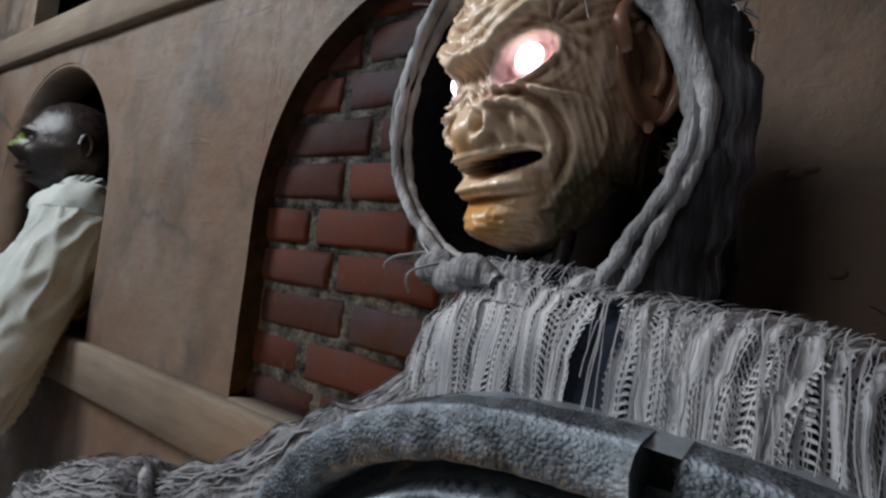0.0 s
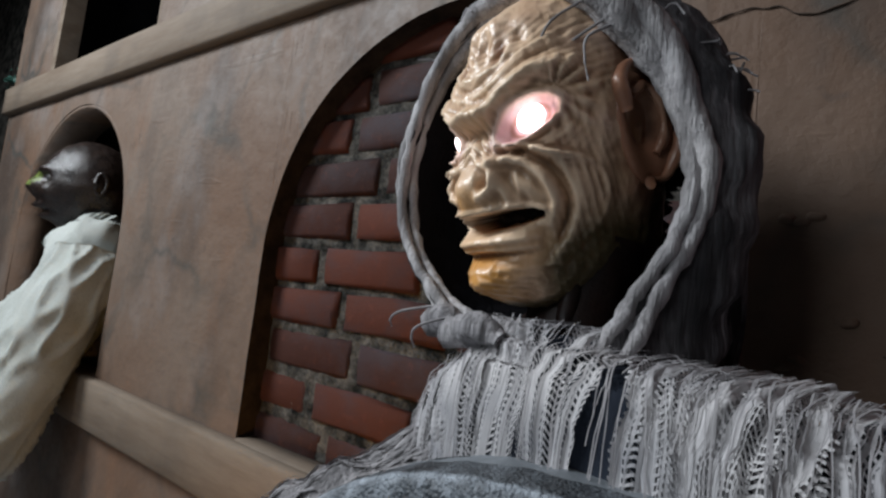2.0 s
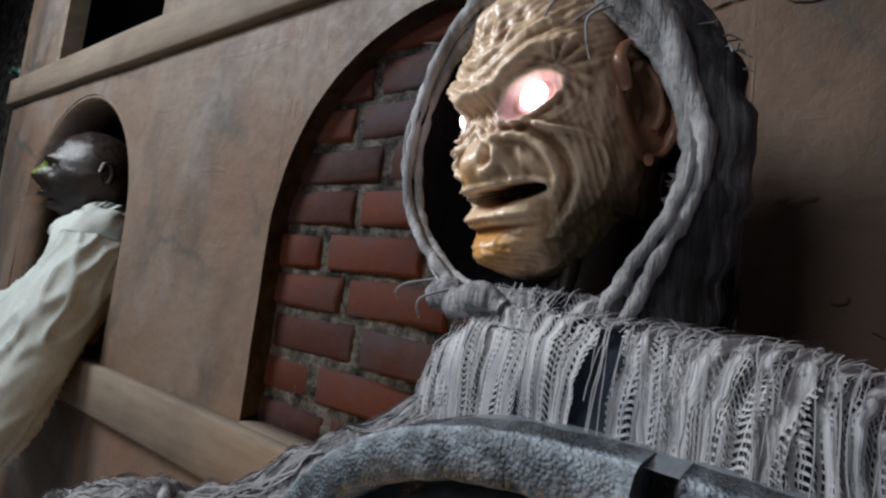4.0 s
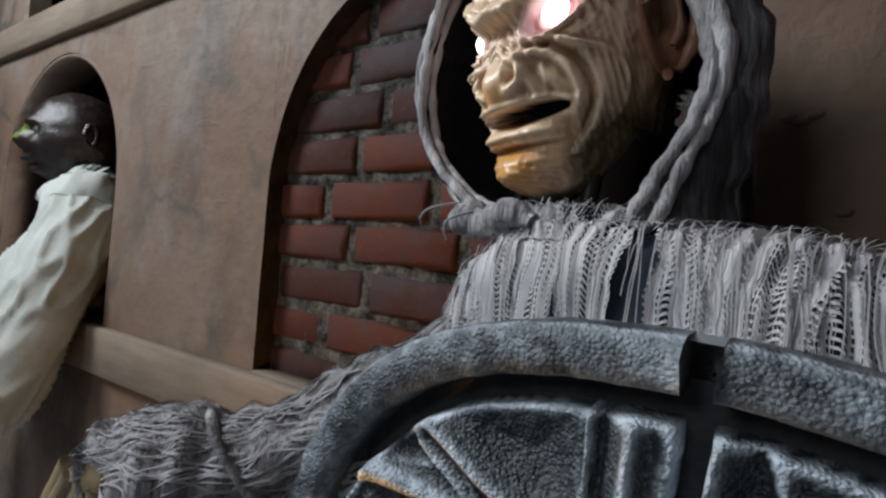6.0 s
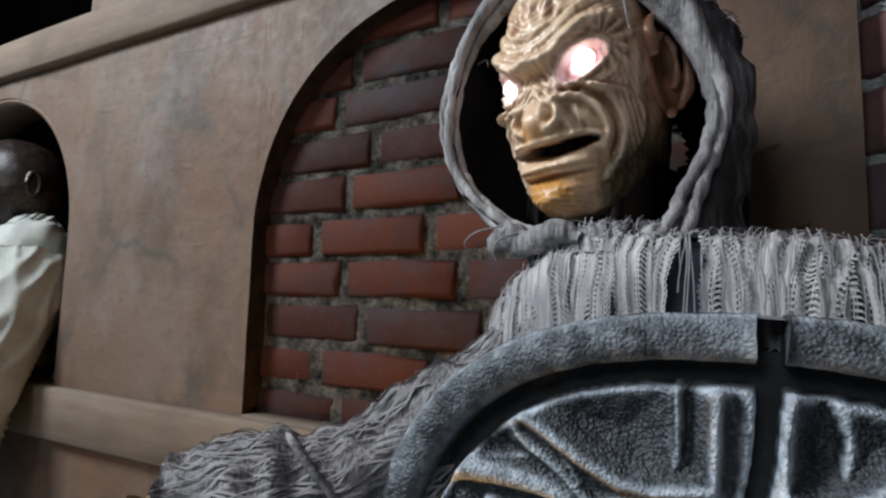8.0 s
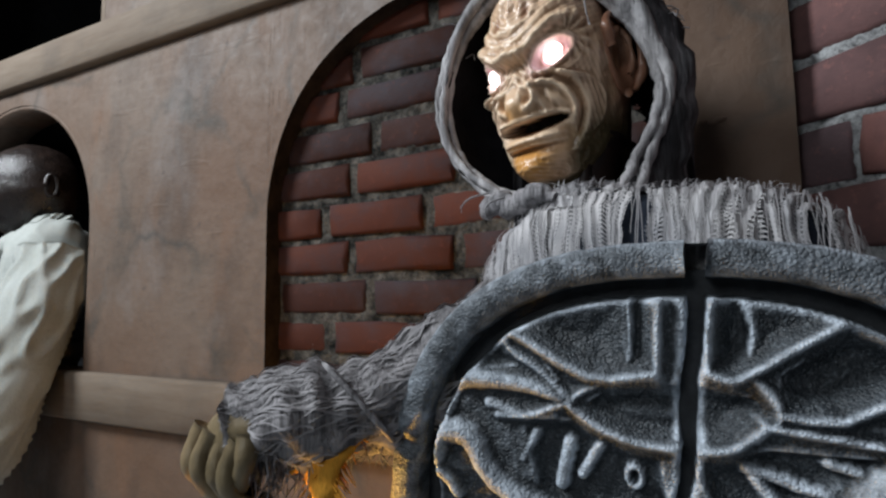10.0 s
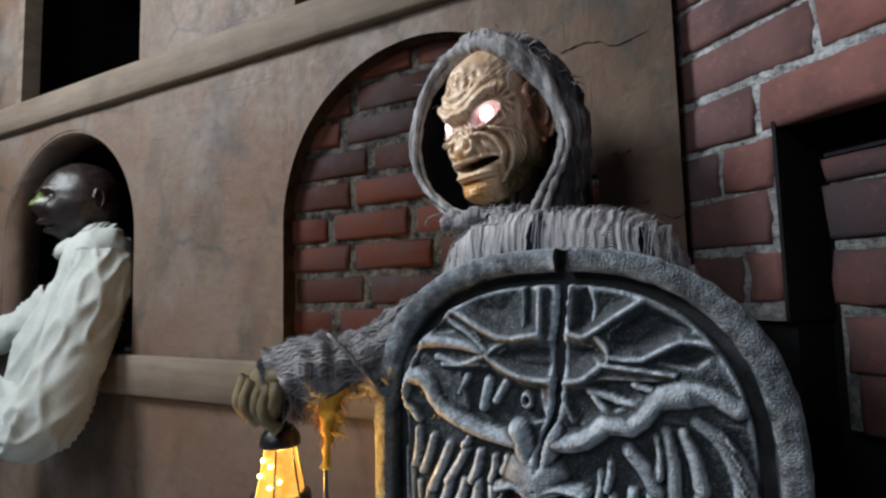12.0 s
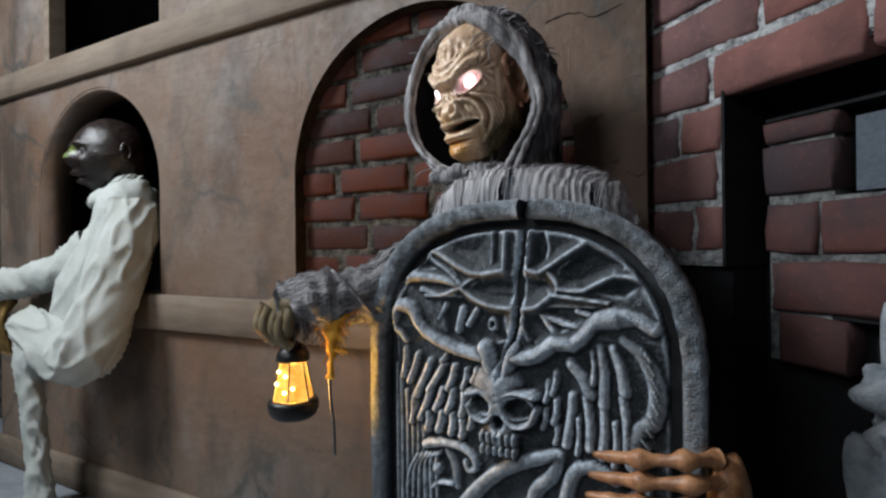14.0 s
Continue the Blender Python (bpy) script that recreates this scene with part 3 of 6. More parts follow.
    T((0.668, 0.476), (0.684, 0.486), (0.704, 0.495), w=0.010, e=0.010, h=0.016)
    T((0.608, 0.461), (0.636, 0.462), (0.656, 0.470), (0.672, 0.476), w=0.012, e=0.012, h=0.018)
    T((0.760, 0.440), (0.764, 0.420), (0.772, 0.402), w=0.008, e=0.008, h=0.012)
    # tabs, nubs and a ring under the disc
    for p, q, w in (((0.668, 0.442), (0.660, 0.409), 0.0065), ((0.692, 0.442), (0.677, 0.418), 0.0050), ((0.793, 0.437), (0.820, 0.430), 0.0055),
                    ((0.798, 0.432), (0.812, 0.411), 0.0060), ((0.822, 0.428), (0.842, 0.424), 0.0050), ((0.640, 0.448), (0.628, 0.425), 0.0050), ((0.842, 0.446), (0.862, 0.440), 0.0045)):
        S(p, ((p[0] + q[0]) / 2, (p[1] + q[1]) / 2), q, r=w, e=w, h=0.013, sharp=0.35)
    ring = np.hypot((U - 0.717) / 0.0068, (V - 0.421) / 0.0095)
    np.maximum(H, 0.013 * np.clip(1 - ((ring - 0.8) / 0.45) ** 2, 0, 1), out=H)
    # two beaked ends at the shoulder
    S((0.552, 0.462), (0.560, 0.483), (0.580, 0.490), (0.632, 0.487), (0.662, 0.478), r=0.017, e=0.008, h=0.025)
    S((0.600, 0.470), (0.630, 0.462), (0.656, 0.464), r=0.008, e=0.006, h=0.018)
    # horns, thick and knotted, either side of the brow
    S((0.543, 0.424), (0.556, 0.442), (0.582, 0.440), (0.602, 0.408), (0.648, 0.384), (0.702, 0.372), r=0.018, e=0.011, h=0.028)
    S((0.540, 0.412), (0.556, 0.402), (0.566, 0.388), r=0.012, e=0.007, h=0.018)
    S((0.752, 0.376), (0.776, 0.378), (0.796, 0.390), (0.814, 0.403), (0.832, 0.400), (0.852, 0.414), (0.868, 0.434), (0.890, 0.445), (0.916, 0.442), (0.940, 0.428), r=0.013, e=0.013, h=0.026)
    S((0.846, 0.412), (0.868, 0.432), (0.892, 0.440), r=0.010, e=0.019, h=0.029)
    S((0.892, 0.440), (0.918, 0.438), (0.940, 0.428), r=0.018, e=0.006, h=0.027)
    # brow between the horns
    S((0.706, 0.386), (0.712, 0.366), (0.718, 0.340), r=0.013, e=0.011, h=0.026, sharp=0.35)
    S((0.748, 0.384), (0.740, 0.362), (0.734, 0.340), r=0.015, e=0.011, h=0.026, sharp=0.35)
    # wings: short feathers in tiers on one side, long ones on the other
    for x0, z0, x1, z1, w in ((0.566, 0.374, 0.561, 0.330, 0.0065), (0.588, 0.366, 0.572, 0.322, 0.0065), (0.611, 0.358, 0.585, 0.302, 0.0078), (0.634, 0.354, 0.608, 0.312, 0.0072),
                              (0.654, 0.354, 0.642, 0.318, 0.0072), (0.674, 0.350, 0.668, 0.322, 0.0060), (0.612, 0.316, 0.592, 0.266, 0.0080), (0.632, 0.316, 0.620, 0.284, 0.0078),
                              (0.650, 0.316, 0.640, 0.282, 0.0075), (0.668, 0.314, 0.664, 0.280, 0.0070), (0.580, 0.298, 0.576, 0.258, 0.0060), (0.606, 0.276, 0.604, 0.250, 0.0070),
                              (0.630, 0.280, 0.624, 0.252, 0.0080), (0.648, 0.278, 0.646, 0.250, 0.0076), (0.664, 0.272, 0.664, 0.248, 0.0070), (0.680, 0.290, 0.678, 0.262, 0.0055),
                              (0.690, 0.352, 0.684, 0.334, 0.0060), (0.640, 0.372, 0.632, 0.360, 0.0050),
                              (0.812, 0.360, 0.806, 0.330, 0.0058), (0.832, 0.374, 0.858, 0.335, 0.0105), (0.872, 0.400, 0.876, 0.322, 0.0090), (0.888, 0.400, 0.903, 0.342, 0.0092),
                              (0.800, 0.346, 0.796, 0.318, 0.0050), (0.812, 0.322, 0.808, 0.290, 0.0062), (0.834, 0.330, 0.825, 0.262, 0.0082), (0.853, 0.328, 0.857, 0.262, 0.0080),
                              (0.876, 0.316, 0.873, 0.254, 0.0085), (0.812, 0.284, 0.810, 0.262, 0.0055), (0.900, 0.334, 0.905, 0.262, 0.0078), (0.796, 0.305, 0.792, 0.280, 0.0048),
                              (0.842, 0.300, 0.840, 0.252, 0.0050), (0.890, 0.300, 0.889, 0.244, 0.0060), (0.862, 0.392, 0.862, 0.350, 0.0055)):
        S((x0, z0), (x0 * 0.45 + x1 * 0.55 + 0.0022, (z0 + z1) / 2), (x1, z1), r=w * 0.82, e=w, h=0.0165, sharp=0.45)
    S((0.902, 0.412), (0.926, 0.392), (0.942, 0.352), (0.938, 0.310), (0.918, 0.290), (0.914, 0.250), r=0.010, e=0.014, h=0.017, sharp=0.4)
    for k in range(9):
        z = 0.398 - 0.016 * k
        S((0.928 + 0.010 * math.sin(k * 0.5), z), (0.936 + 0.008 * math.sin(k * 0.5), z - 0.012), r=0.0022, e=0.002, h=0.020)
    for k in range(6):
        x = 0.544 + 0.010 * k
        S((x, 0.345 - 0.02 * k), (x + 0.002, 0.24), (x, 0.02), r=0.005, e=0.005, h=0.009)
    # skull
    np.maximum(H, 0.030 * np.sqrt(np.clip(1 - ((U - 0.724) / 0.044) ** 2 - ((V - 0.328) / 0.040) ** 2, 0, 1)), out=H)
    np.maximum(H, 0.026 * np.sqrt(np.clip(1 - ((U - 0.729) / 0.054) ** 2 - ((V - 0.304) / 0.028) ** 2, 0, 1)), out=H)
    np.maximum(H, 0.024 * np.sqrt(np.clip(1 - ((U - 0.727) / 0.030) ** 2 - ((V - 0.262) / 0.030) ** 2, 0, 1)), out=H)
    S((0.680, 0.318), (0.702, 0.324), (0.722, 0.318), r=0.007, e=0.006, h=0.031)
    S((0.732, 0.319), (0.754, 0.327), (0.784, 0.324), r=0.006, e=0.007, h=0.031)
    S((0.680, 0.300), (0.688, 0.286), (0.708, 0.280), (0.720, 0.292), r=0.005, e=0.005, h=0.028)
    S((0.736, 0.290), (0.752, 0.278), (0.774, 0.284), (0.784, 0.304), r=0.005, e=0.006, h=0.028)
    for x, rx in ((0.699, 0.0170), (0.756, 0.0200)):
        dent(U, V, H, x, 0.303, rx, 0.0150, 0.040, 0.6)
    dent(U, V, H, 0.7265, 0.280, 0.0095, 0.0125, 0.026)
    for k in range(6):
        x = 0.703 + 0.0098 * k
        S((x, 0.263), (x, 0.252), r=0.0050, e=0.0045, h=0.029)
        S((x, 0.244), (x, 0.235), r=0.0045, e=0.0045, h=0.027)
    # crouching beast and curling ribbon
    for k in range(6):
        S((0.566 + 0.011 * k, 0.140), (0.570 + 0.010 * k, 0.176 + 0.006 * k), (0.586 + 0.008 * k, 0.206 + 0.002 * k), r=0.0040, e=0.0048, h=0.014)
    S((0.602, 0.226), (0.630, 0.232), (0.660, 0.232), (0.682, 0.222), (0.688, 0.205), (0.676, 0.198), (0.670, 0.210), r=0.0085, e=0.0050, h=0.017, sharp=0.4)
    S((0.640, 0.226), (0.652, 0.200), (0.655, 0.170), r=0.010, e=0.008, h=0.013)
    bead = np.hypot((U - 0.622) / 0.010, (V - 0.192) / 0.012)
    np.maximum(H, 0.018 * np.sqrt(np.clip(1 - bead ** 2, 0, 1)), out=H)
    S((0.612, 0.160), (0.626, 0.170), (0.648, 0.172), r=0.006, e=0.006, h=0.014)
    S((0.655, 0.125), (0.684, 0.165), (0.725, 0.205), (0.768, 0.228), (0.814, 0.246), r=0.013, e=0.010, h=0.018, sharp=0.35)
    S((0.814, 0.246), (0.806, 0.216), (0.780, 0.185), (0.772, 0.130), r=0.010, e=0.012, h=0.016, sharp=0.35)
    S((0.822, 0.180), (0.834, 0.222), (0.856, 0.236), (0.890, 0.225), r=0.011, e=0.010, h=0.017, sharp=0.4)
    S((0.86, 0.14), (0.885, 0.19), (0.93, 0.215), r=0.012, e=0.008, h=0.014)
    for k in range(8):
        x = 0.56 + 0.052 * k
        S((x, 0.08 - 0.01 * (k % 2)), (x + 0.012, -0.10), (x, -0.28), r=0.013, e=0.010, h=0.012)
    # the crack
    line = spline([(0.7665, 0.62, 0), (0.766, 0.53, 0), (0.757, 0.485, 0), (0.756, 0.43, 0), (0.747, 0.40, 0), (0.735, 0.372, 0), (0.728, 0.342, 0)], 26)
    cx = np.interp(V, [p.y for p in line][::-1], [p.x for p in line][::-1])
    cx += 0.003 * (lattice(V * 60, V * 0 + 3.0, 5) - 0.5)
    width = np.where(V > 0.345, np.interp(V, [0.345, 0.45, 0.6], [0.003, 0.0055, 0.007]), 0)
    H -= 0.04 * np.clip(1.3 - (np.abs(U - cx) / np.maximum(width, 1e-4)) ** 2, 0, 1)
    return H


def grave():
    stone = thing("tombstone", (GX, -0.31, FLOOR_Z), "dark grey carved tombstone with horned skull and dry-brushed white ridges", "tombstone")
    base = Vector(stone.location)
    # slab with a sunken field
    soup = Soup()
    a = outline(0.0, 150)
    n, v = len(a), []
    steps = [GY + 0.006 + (-0.282 - GY - 0.006) * k / 8 for k in range(9)]
    for x, z in a:
        for y in steps:
            q = Vector((x, y, z))
            w = 1 + 0.004 * noise.noise(q * 70) + 0.003 * noise.noise(q * 200)
            v.append(Vector((GX + x * w, y, z - 0.0015 + 0.002 * noise.noise(q * 60))) - base)
    slab = mesh_object("slab", v, grid_faces(n, 9), SLAB, stone, "smooth pale grey top and sides of the slab")
    a = outline(0.001)
    n = len(a)
    half = n // 2
    v = [(GX + x, -0.283, z) for x, z in a]
    soup.add(v, [(k, n - 1 - k, n - 2 - k, k + 1) for k in range(half)])
    v = [(GX + x, GY + 0.022, z) for x, z in outline(0.022)]
    soup.add(v, [(k + 1, n - 2 - k, n - 1 - k, k) for k in range(half)])
    soup.make("groove", BLACK_STONE, stone, "black painted groove and back of the stone", False)
    # carved panel
    xs, zs = np.arange(-0.2205, 0.2206, 0.0021), np.arange(FLOOR_Z + 0.005, 0.572, 0.0021)
    zs = zs[zs > -0.06]
    U, V = np.meshgrid(GX + xs, zs, indexing="ij")
    H = carve(U, V)
    pa, pb = 0.209, 0.202
    rim_f = ((np.abs(U - GX) / pa) ** 2.5 + (np.clip(V - 0.36, 0, None) / pb) ** 2.5) ** 0.4
    dist = (1 - rim_f) * pb
    inside = dist > -0.010
    fade = np.clip(dist / 0.004, 0, 1)
    H = H * fade - 0.009 * (1 - fade)
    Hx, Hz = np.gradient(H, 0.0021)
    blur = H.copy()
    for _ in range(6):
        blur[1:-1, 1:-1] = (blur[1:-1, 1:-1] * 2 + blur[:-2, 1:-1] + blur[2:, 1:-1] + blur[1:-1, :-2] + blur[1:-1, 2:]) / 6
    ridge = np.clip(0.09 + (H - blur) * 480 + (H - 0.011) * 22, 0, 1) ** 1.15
    ni, nj = U.shape
    index = -np.ones((ni, nj), int)
    index[inside] = np.arange(inside.sum())
    y = GY + 0.016 - H
    verts = np.stack([U[inside], y[inside], V[inside]], 1) - np.array(base)
    quads = np.stack([index[:-1, :-1], index[1:, :-1], index[1:, 1:], index[:-1, 1:]], -1).reshape(-1, 4)
    quads = quads[(quads >= 0).all(1)]
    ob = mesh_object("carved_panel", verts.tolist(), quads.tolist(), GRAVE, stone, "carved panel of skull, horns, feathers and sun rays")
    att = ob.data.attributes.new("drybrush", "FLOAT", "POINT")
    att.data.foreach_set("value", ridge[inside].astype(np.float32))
    # raised rim in two pieces, split by the crack
    pts = [p for p in outline(0.0, 150)]
    inner = outline(0.0285, 150)
    prof = ((0.0, 0.030, 0.0), (0.0, 0.004, 0.0), (0.03, 0.0, 0.25), (0.12, -0.004, 0.8), (0.35, -0.006, 0.6), (0.65, -0.006, 0.6), (0.88, -0.004, 0.8), (0.97, 0.0, 0.9), (1.0, 0.004, 0.3), (1.0, 0.026, 0.0))
    split = min(range(len(pts)), key=lambda k: abs(pts[k][0] - 0.0165) + (0 if pts[k][1] > 0.5 else 9))
    for lo, hi in ((0, split - 1), (split + 1, len(pts) - 1)):
        v, brush = [], []
        for k in range(lo, hi + 1):
            notch = abs(pts[k][1] - 0.432) < 0.006 and pts[k][0] < 0
            for t, dy, w in prof:
                x, z = pts[k][0] * (1 - t) + inner[k][0] * t, pts[k][1] * (1 - t) + inner[k][1] * t
                q = Vector((x, z, dy))
                y = GY + dy + 0.0022 * noise.noise(q * 60) + 0.0012 * noise.noise(q * 170) + (0.009 if notch else 0)
                wob = 0.0012 * noise.noise(q * 80 + Vector((4, 4, 4)))
                v.append(Vector((GX + x + wob, y, z + wob)) - base)
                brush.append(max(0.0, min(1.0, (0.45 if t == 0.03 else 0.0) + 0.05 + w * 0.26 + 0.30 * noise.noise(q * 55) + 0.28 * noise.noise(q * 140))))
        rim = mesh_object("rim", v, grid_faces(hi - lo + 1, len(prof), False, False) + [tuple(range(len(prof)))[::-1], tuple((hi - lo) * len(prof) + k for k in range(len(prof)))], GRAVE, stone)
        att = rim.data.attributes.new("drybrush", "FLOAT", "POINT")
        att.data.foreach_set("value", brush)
    return stone


SLAB = plain_material("smooth_grey_foam", (0.15, 0.165, 0.18), (0.23, 0.25, 0.27), 20, 0.5, bump=0.15)
BLACK_STONE = plain_material("black_painted_foam", (0.012, 0.013, 0.015), (0.035, 0.038, 0.042), 40, 0.7, bump=0.4)
grave()

# ---------------------------------------------------------------- hooded figure
HC = Vector((0.651, -0.170, 0.790))
HF = Vector((-0.51, -0.86, 0)).normalized()
HL = Vector((0.86, -0.51, 0)).normalized()
UP = Vector((0, 0, 1))


PITCH = radians(13)
HEAD_TURN = radians(10)


def on_head(l, f, u):
    """A place of the bowed head, from sideways, forward and up."""
    l, f = l * math.cos(HEAD_TURN) + f * math.sin(HEAD_TURN) - 0.0145, f * math.cos(HEAD_TURN) - l * math.sin(HEAD_TURN)
    return HC + HL * l + HF * (f * math.cos(PITCH) + u * math.sin(PITCH)) + UP * (u * math.cos(PITCH) - f * math.sin(PITCH) + 0.018)


def bell(x, c, w):
    return math.exp(-((x - c) / w) ** 2)


HEAD_PROFILE = ((0.131, 0.004, 0.004), (0.126, 0.032, 0.028), (0.116, 0.054, 0.044), (0.096, 0.076, 0.057), (0.070, 0.088, 0.066), (0.042, 0.094, 0.070),
                (0.020, 0.093, 0.070), (0.0, 0.095, 0.069), (-0.030, 0.096, 0.066), (-0.060, 0.095, 0.060), (-0.080, 0.098, 0.053), (-0.095, 0.093, 0.045),
                (-0.108, 0.076, 0.035), (-0.116, 0.048, 0.022), (-0.119, 0.004, 0.004))


def head_base(a, t):
    """The plain egg of the head: a round it (0 is the face's middle), t from crown to chin."""
    s = t * (len(HEAD_PROFILE) - 1)
    i = min(int(s), len(HEAD_PROFILE) - 2)
    k = s - i
    q = [HEAD_PROFILE[max(0, min(len(HEAD_PROFILE) - 1, i + d))] for d in (-1, 0, 1, 2)]
    u, f0, w = [0.5 * (2 * q[1][c] + (q[2][c] - q[0][c]) * k + (2 * q[0][c] - 5 * q[1][c] + 4 * q[2][c] - q[3][c]) * k * k
                       + (3 * q[1][c] - q[0][c] - 3 * q[2][c] + q[3][c]) * k ** 3) for c in range(3)]
    sa, ca = math.sin(a), math.cos(a)
    return Vector((w * math.copysign(abs(sa) ** 0.95, sa), (f0 * ca ** 0.9 if ca > 0 else ca * min(0.085, f0)), u))


def across(l):
    return math.asin(max(-1, min(1, l / 0.069))) * 0.07


def near_line(S, Z, pts, w0, w1):
    """1 on a bent line of the face, falling off to both sides; the width runs from w0 to w1."""
    pts = [(across(p[0]), p[1]) for p in spline([(q[0], q[1], 0) for q in pts], 14)]
    best = np.zeros_like(S)
    for k in range(13):
        (ax, az), (bx, bz) = pts[k], pts[k + 1]
        dx, dz = bx - ax, bz - az
        h = np.clip(((S - ax) * dx + (Z - az) * dz) / (dx * dx + dz * dz + 1e-12), 0, 1)
        d = np.hypot(S - ax - h * dx, Z - az - h * dz)
        w = w0 + (w1 - w0) * k / 12
        fade = min(1.0, (k + 1) / 3, (13 - k) / 3)
        best = np.maximum(best, np.exp(-(d / w) ** 2) * (0.35 + 0.65 * fade))
    return best


EYE_L, EYE_U, EYE_TILT = 0.038, 0.020, radians(32)


def goblin_head(soup):
    nu, nv = 300, 240
    A = [math.pi * math.copysign(abs(x) ** 1.35, x) for x in [-1 + 2 * i / nu for i in range(nu)]]
    base = [head_base(a, j / nv) for a in A for j in range(nv + 1)]
    ang = np.repeat(np.array(A), nv + 1)
    P = np.array([tuple(p) for p in base])
    Z, S, SG = P[:, 2], np.abs(ang) * 0.07, np.sign(ang)
    n1 = np.array([noise.noise(p * 34) for p in base])
    n2 = np.array([noise.noise(p * 90 + Vector((3, 1, 5))) for p in base])
    n4 = np.array([1 - 2.4 * abs(noise.noise(Vector((p.x * 100 + 12 * p.z, p.y * 80, p.z * 13)) + Vector((1, 9, 4)))) for p in base])
    n5 = np.array([1 - 2.4 * abs(noise.noise(Vector((p.x * 170 + 40 * p.z, p.y * 150, p.z * 95)) + Vector((5, 3, 8)))) for p in base])
    n3 = np.array([noise.noise(p * 22 + Vector((7, 2, 1))) for p in base])

    def g(x, c, w):
        return np.exp(-((x - c) / w) ** 2)
    front = np.clip((1.75 - np.abs(ang)) / 0.5, 0, 1)
    L = lambda pts, w0, w1: near_line(S, Z, pts, w0, w1)
    d = np.zeros_like(Z)
    # brow: knob between the eyes, angry ridge, folds above it
    d += 0.013 * g(S, 0, 0.010) * g(Z, 0.030, 0.0075) - 0.006 * g(S, 0, 0.012) * g(Z, 0.016, 0.006)
    d += 0.0115 * L([(0.008, 0.026), (0.022, 0.033), (0.040, 0.049), (0.058, 0.056)], 0.0065, 0.0085)
    d += 0.0045 * L([(0.0, 0.044), (0.018, 0.046), (0.034, 0.062), (0.050, 0.074)], 0.004, 0.005)
    d += 0.0035 * L([(0.0, 0.056), (0.018, 0.060), (0.030, 0.074)], 0.004, 0.004)
    d -= 0.0065 * g(S, 0.006, 0.0065) * g(Z, 0.078, 0.012) + 0.003 * g(S, 0.026, 0.008) * g(Z, 0.090, 0.014)
    d += 0.004 * g(S, 0.012, 0.018) * g(Z, 0.098, 0.012)
    # sockets, lids, bags
    ex, ez = S - across(EYE_L), Z - EYE_U
    along = ex * math.cos(EYE_TILT) + ez * math.sin(EYE_TILT)
    up = ez * math.cos(EYE_TILT) - ex * math.sin(EYE_TILT)
    r = np.hypot(along / 0.0215, up / 0.0112)
    d -= 0.0090 * np.exp(-r ** 4)
    d += 0.0045 * np.exp(-((r - 1.15) / 0.16) ** 2)
    d += 0.0030 * L([(0.018, 0.004), (0.034, 0.004), (0.052, 0.018)], 0.004, 0.004) + 0.003 * L([(0.020, -0.005), (0.036, -0.006), (0.056, 0.008)], 0.0035, 0.004)
    crow = np.arctan2(Z - 0.036, S - across(0.050))
    d += 0.0017 * np.sin(crow * 15 + 2 * n1) * g(np.hypot(S - across(0.056), Z - 0.034), 0.016, 0.009) * (S > across(0.05))
    # nose: ridged bridge, bulb, wings and nostrils
    d += 0.005 * g(S, 0, 0.013) * g(Z, 0.004, 0.016) + 0.0105 * g(S, 0, 0.0135) * g(Z, -0.020, 0.013) + 0.006 * g(S, 0, 0.008) * g(Z, -0.036, 0.010)
    d += 0.0075 * L([(0.012, -0.030), (0.0195, -0.022), (0.0185, -0.010), (0.010, -0.006)], 0.0042, 0.0038)
    d -= 0.006 * g(S, 0.0135, 0.0038) * g(Z, -0.021, 0.005)
    d += 0.0017 * np.sin((Z + 0.9 * S) * 760 + 2.0 * n1) * g(S, 0.010, 0.012) * g(Z, 0.004, 0.012)
    d += 0.0016 * np.sin((S - 0.35 * Z) * 700 + 2 * n1) * g(S, 0.024, 0.014) * g(Z, -0.002, 0.010)
    # muzzle with its pleated upper lip, mouth, lower lip, chin
    muzzle = np.exp(-(np.hypot(S / 0.048, (Z + 0.030) / 0.020)) ** 4)
    d += 0.0060 * muzzle
    fan = np.arctan2(S - 0.004, -(Z - 0.010))
    d += 0.0019 * np.sin(fan * 26 + 2.4 * n1) * muzzle * np.clip((S - 0.012) / 0.01, 0, 1)
    hole_z = -0.0475 - 0.0016 * np.cos(S * 60)
    half = 0.0068 * np.clip(1 - (S / across(0.0475)) ** 4, 0, 1)
    gap = np.clip(1.25 - np.abs(Z - hole_z) / (half + 1e-5), 0, 1) * (half > 0.001)
    d += 0.0040 * np.exp(-((Z - hole_z - half - 0.002) / 0.0026) ** 2) * (S < across(0.047))
    d += 0.0105 * g(Z, -0.0605, 0.0055) * np.clip(1 - (S / 0.050) ** 3, 0, 1) + 0.0035 * g(Z, -0.0675, 0.003) * np.clip(1 - (S / 0.052) ** 4, 0, 1)
    d -= 0.0055 * g(Z, -0.073, 0.004) * g(S, 0, 0.034)
    d += 0.0100 * g(Z, -0.090, 0.012) * g(S, 0, 0.026)
    d += 0.0005 * np.sin(Z * 900 + 2.5 * n1) * g(Z, -0.078, 0.022) * g(S, 0.02, 0.03)
    # folds that run round the mouth down to the jaw
    d += 0.0062 * L([(0.014, -0.004), (0.030, -0.007), (0.044, -0.018), (0.0505, -0.036), (0.0485, -0.052)], 0.0034, 0.0036)
    d -= 0.0050 * L([(0.022, 0.000), (0.038, -0.004), (0.0515, -0.020), (0.0560, -0.040), (0.053, -0.062)], 0.0026, 0.0030)
    for k in range(6):
        o = 0.0021 * k
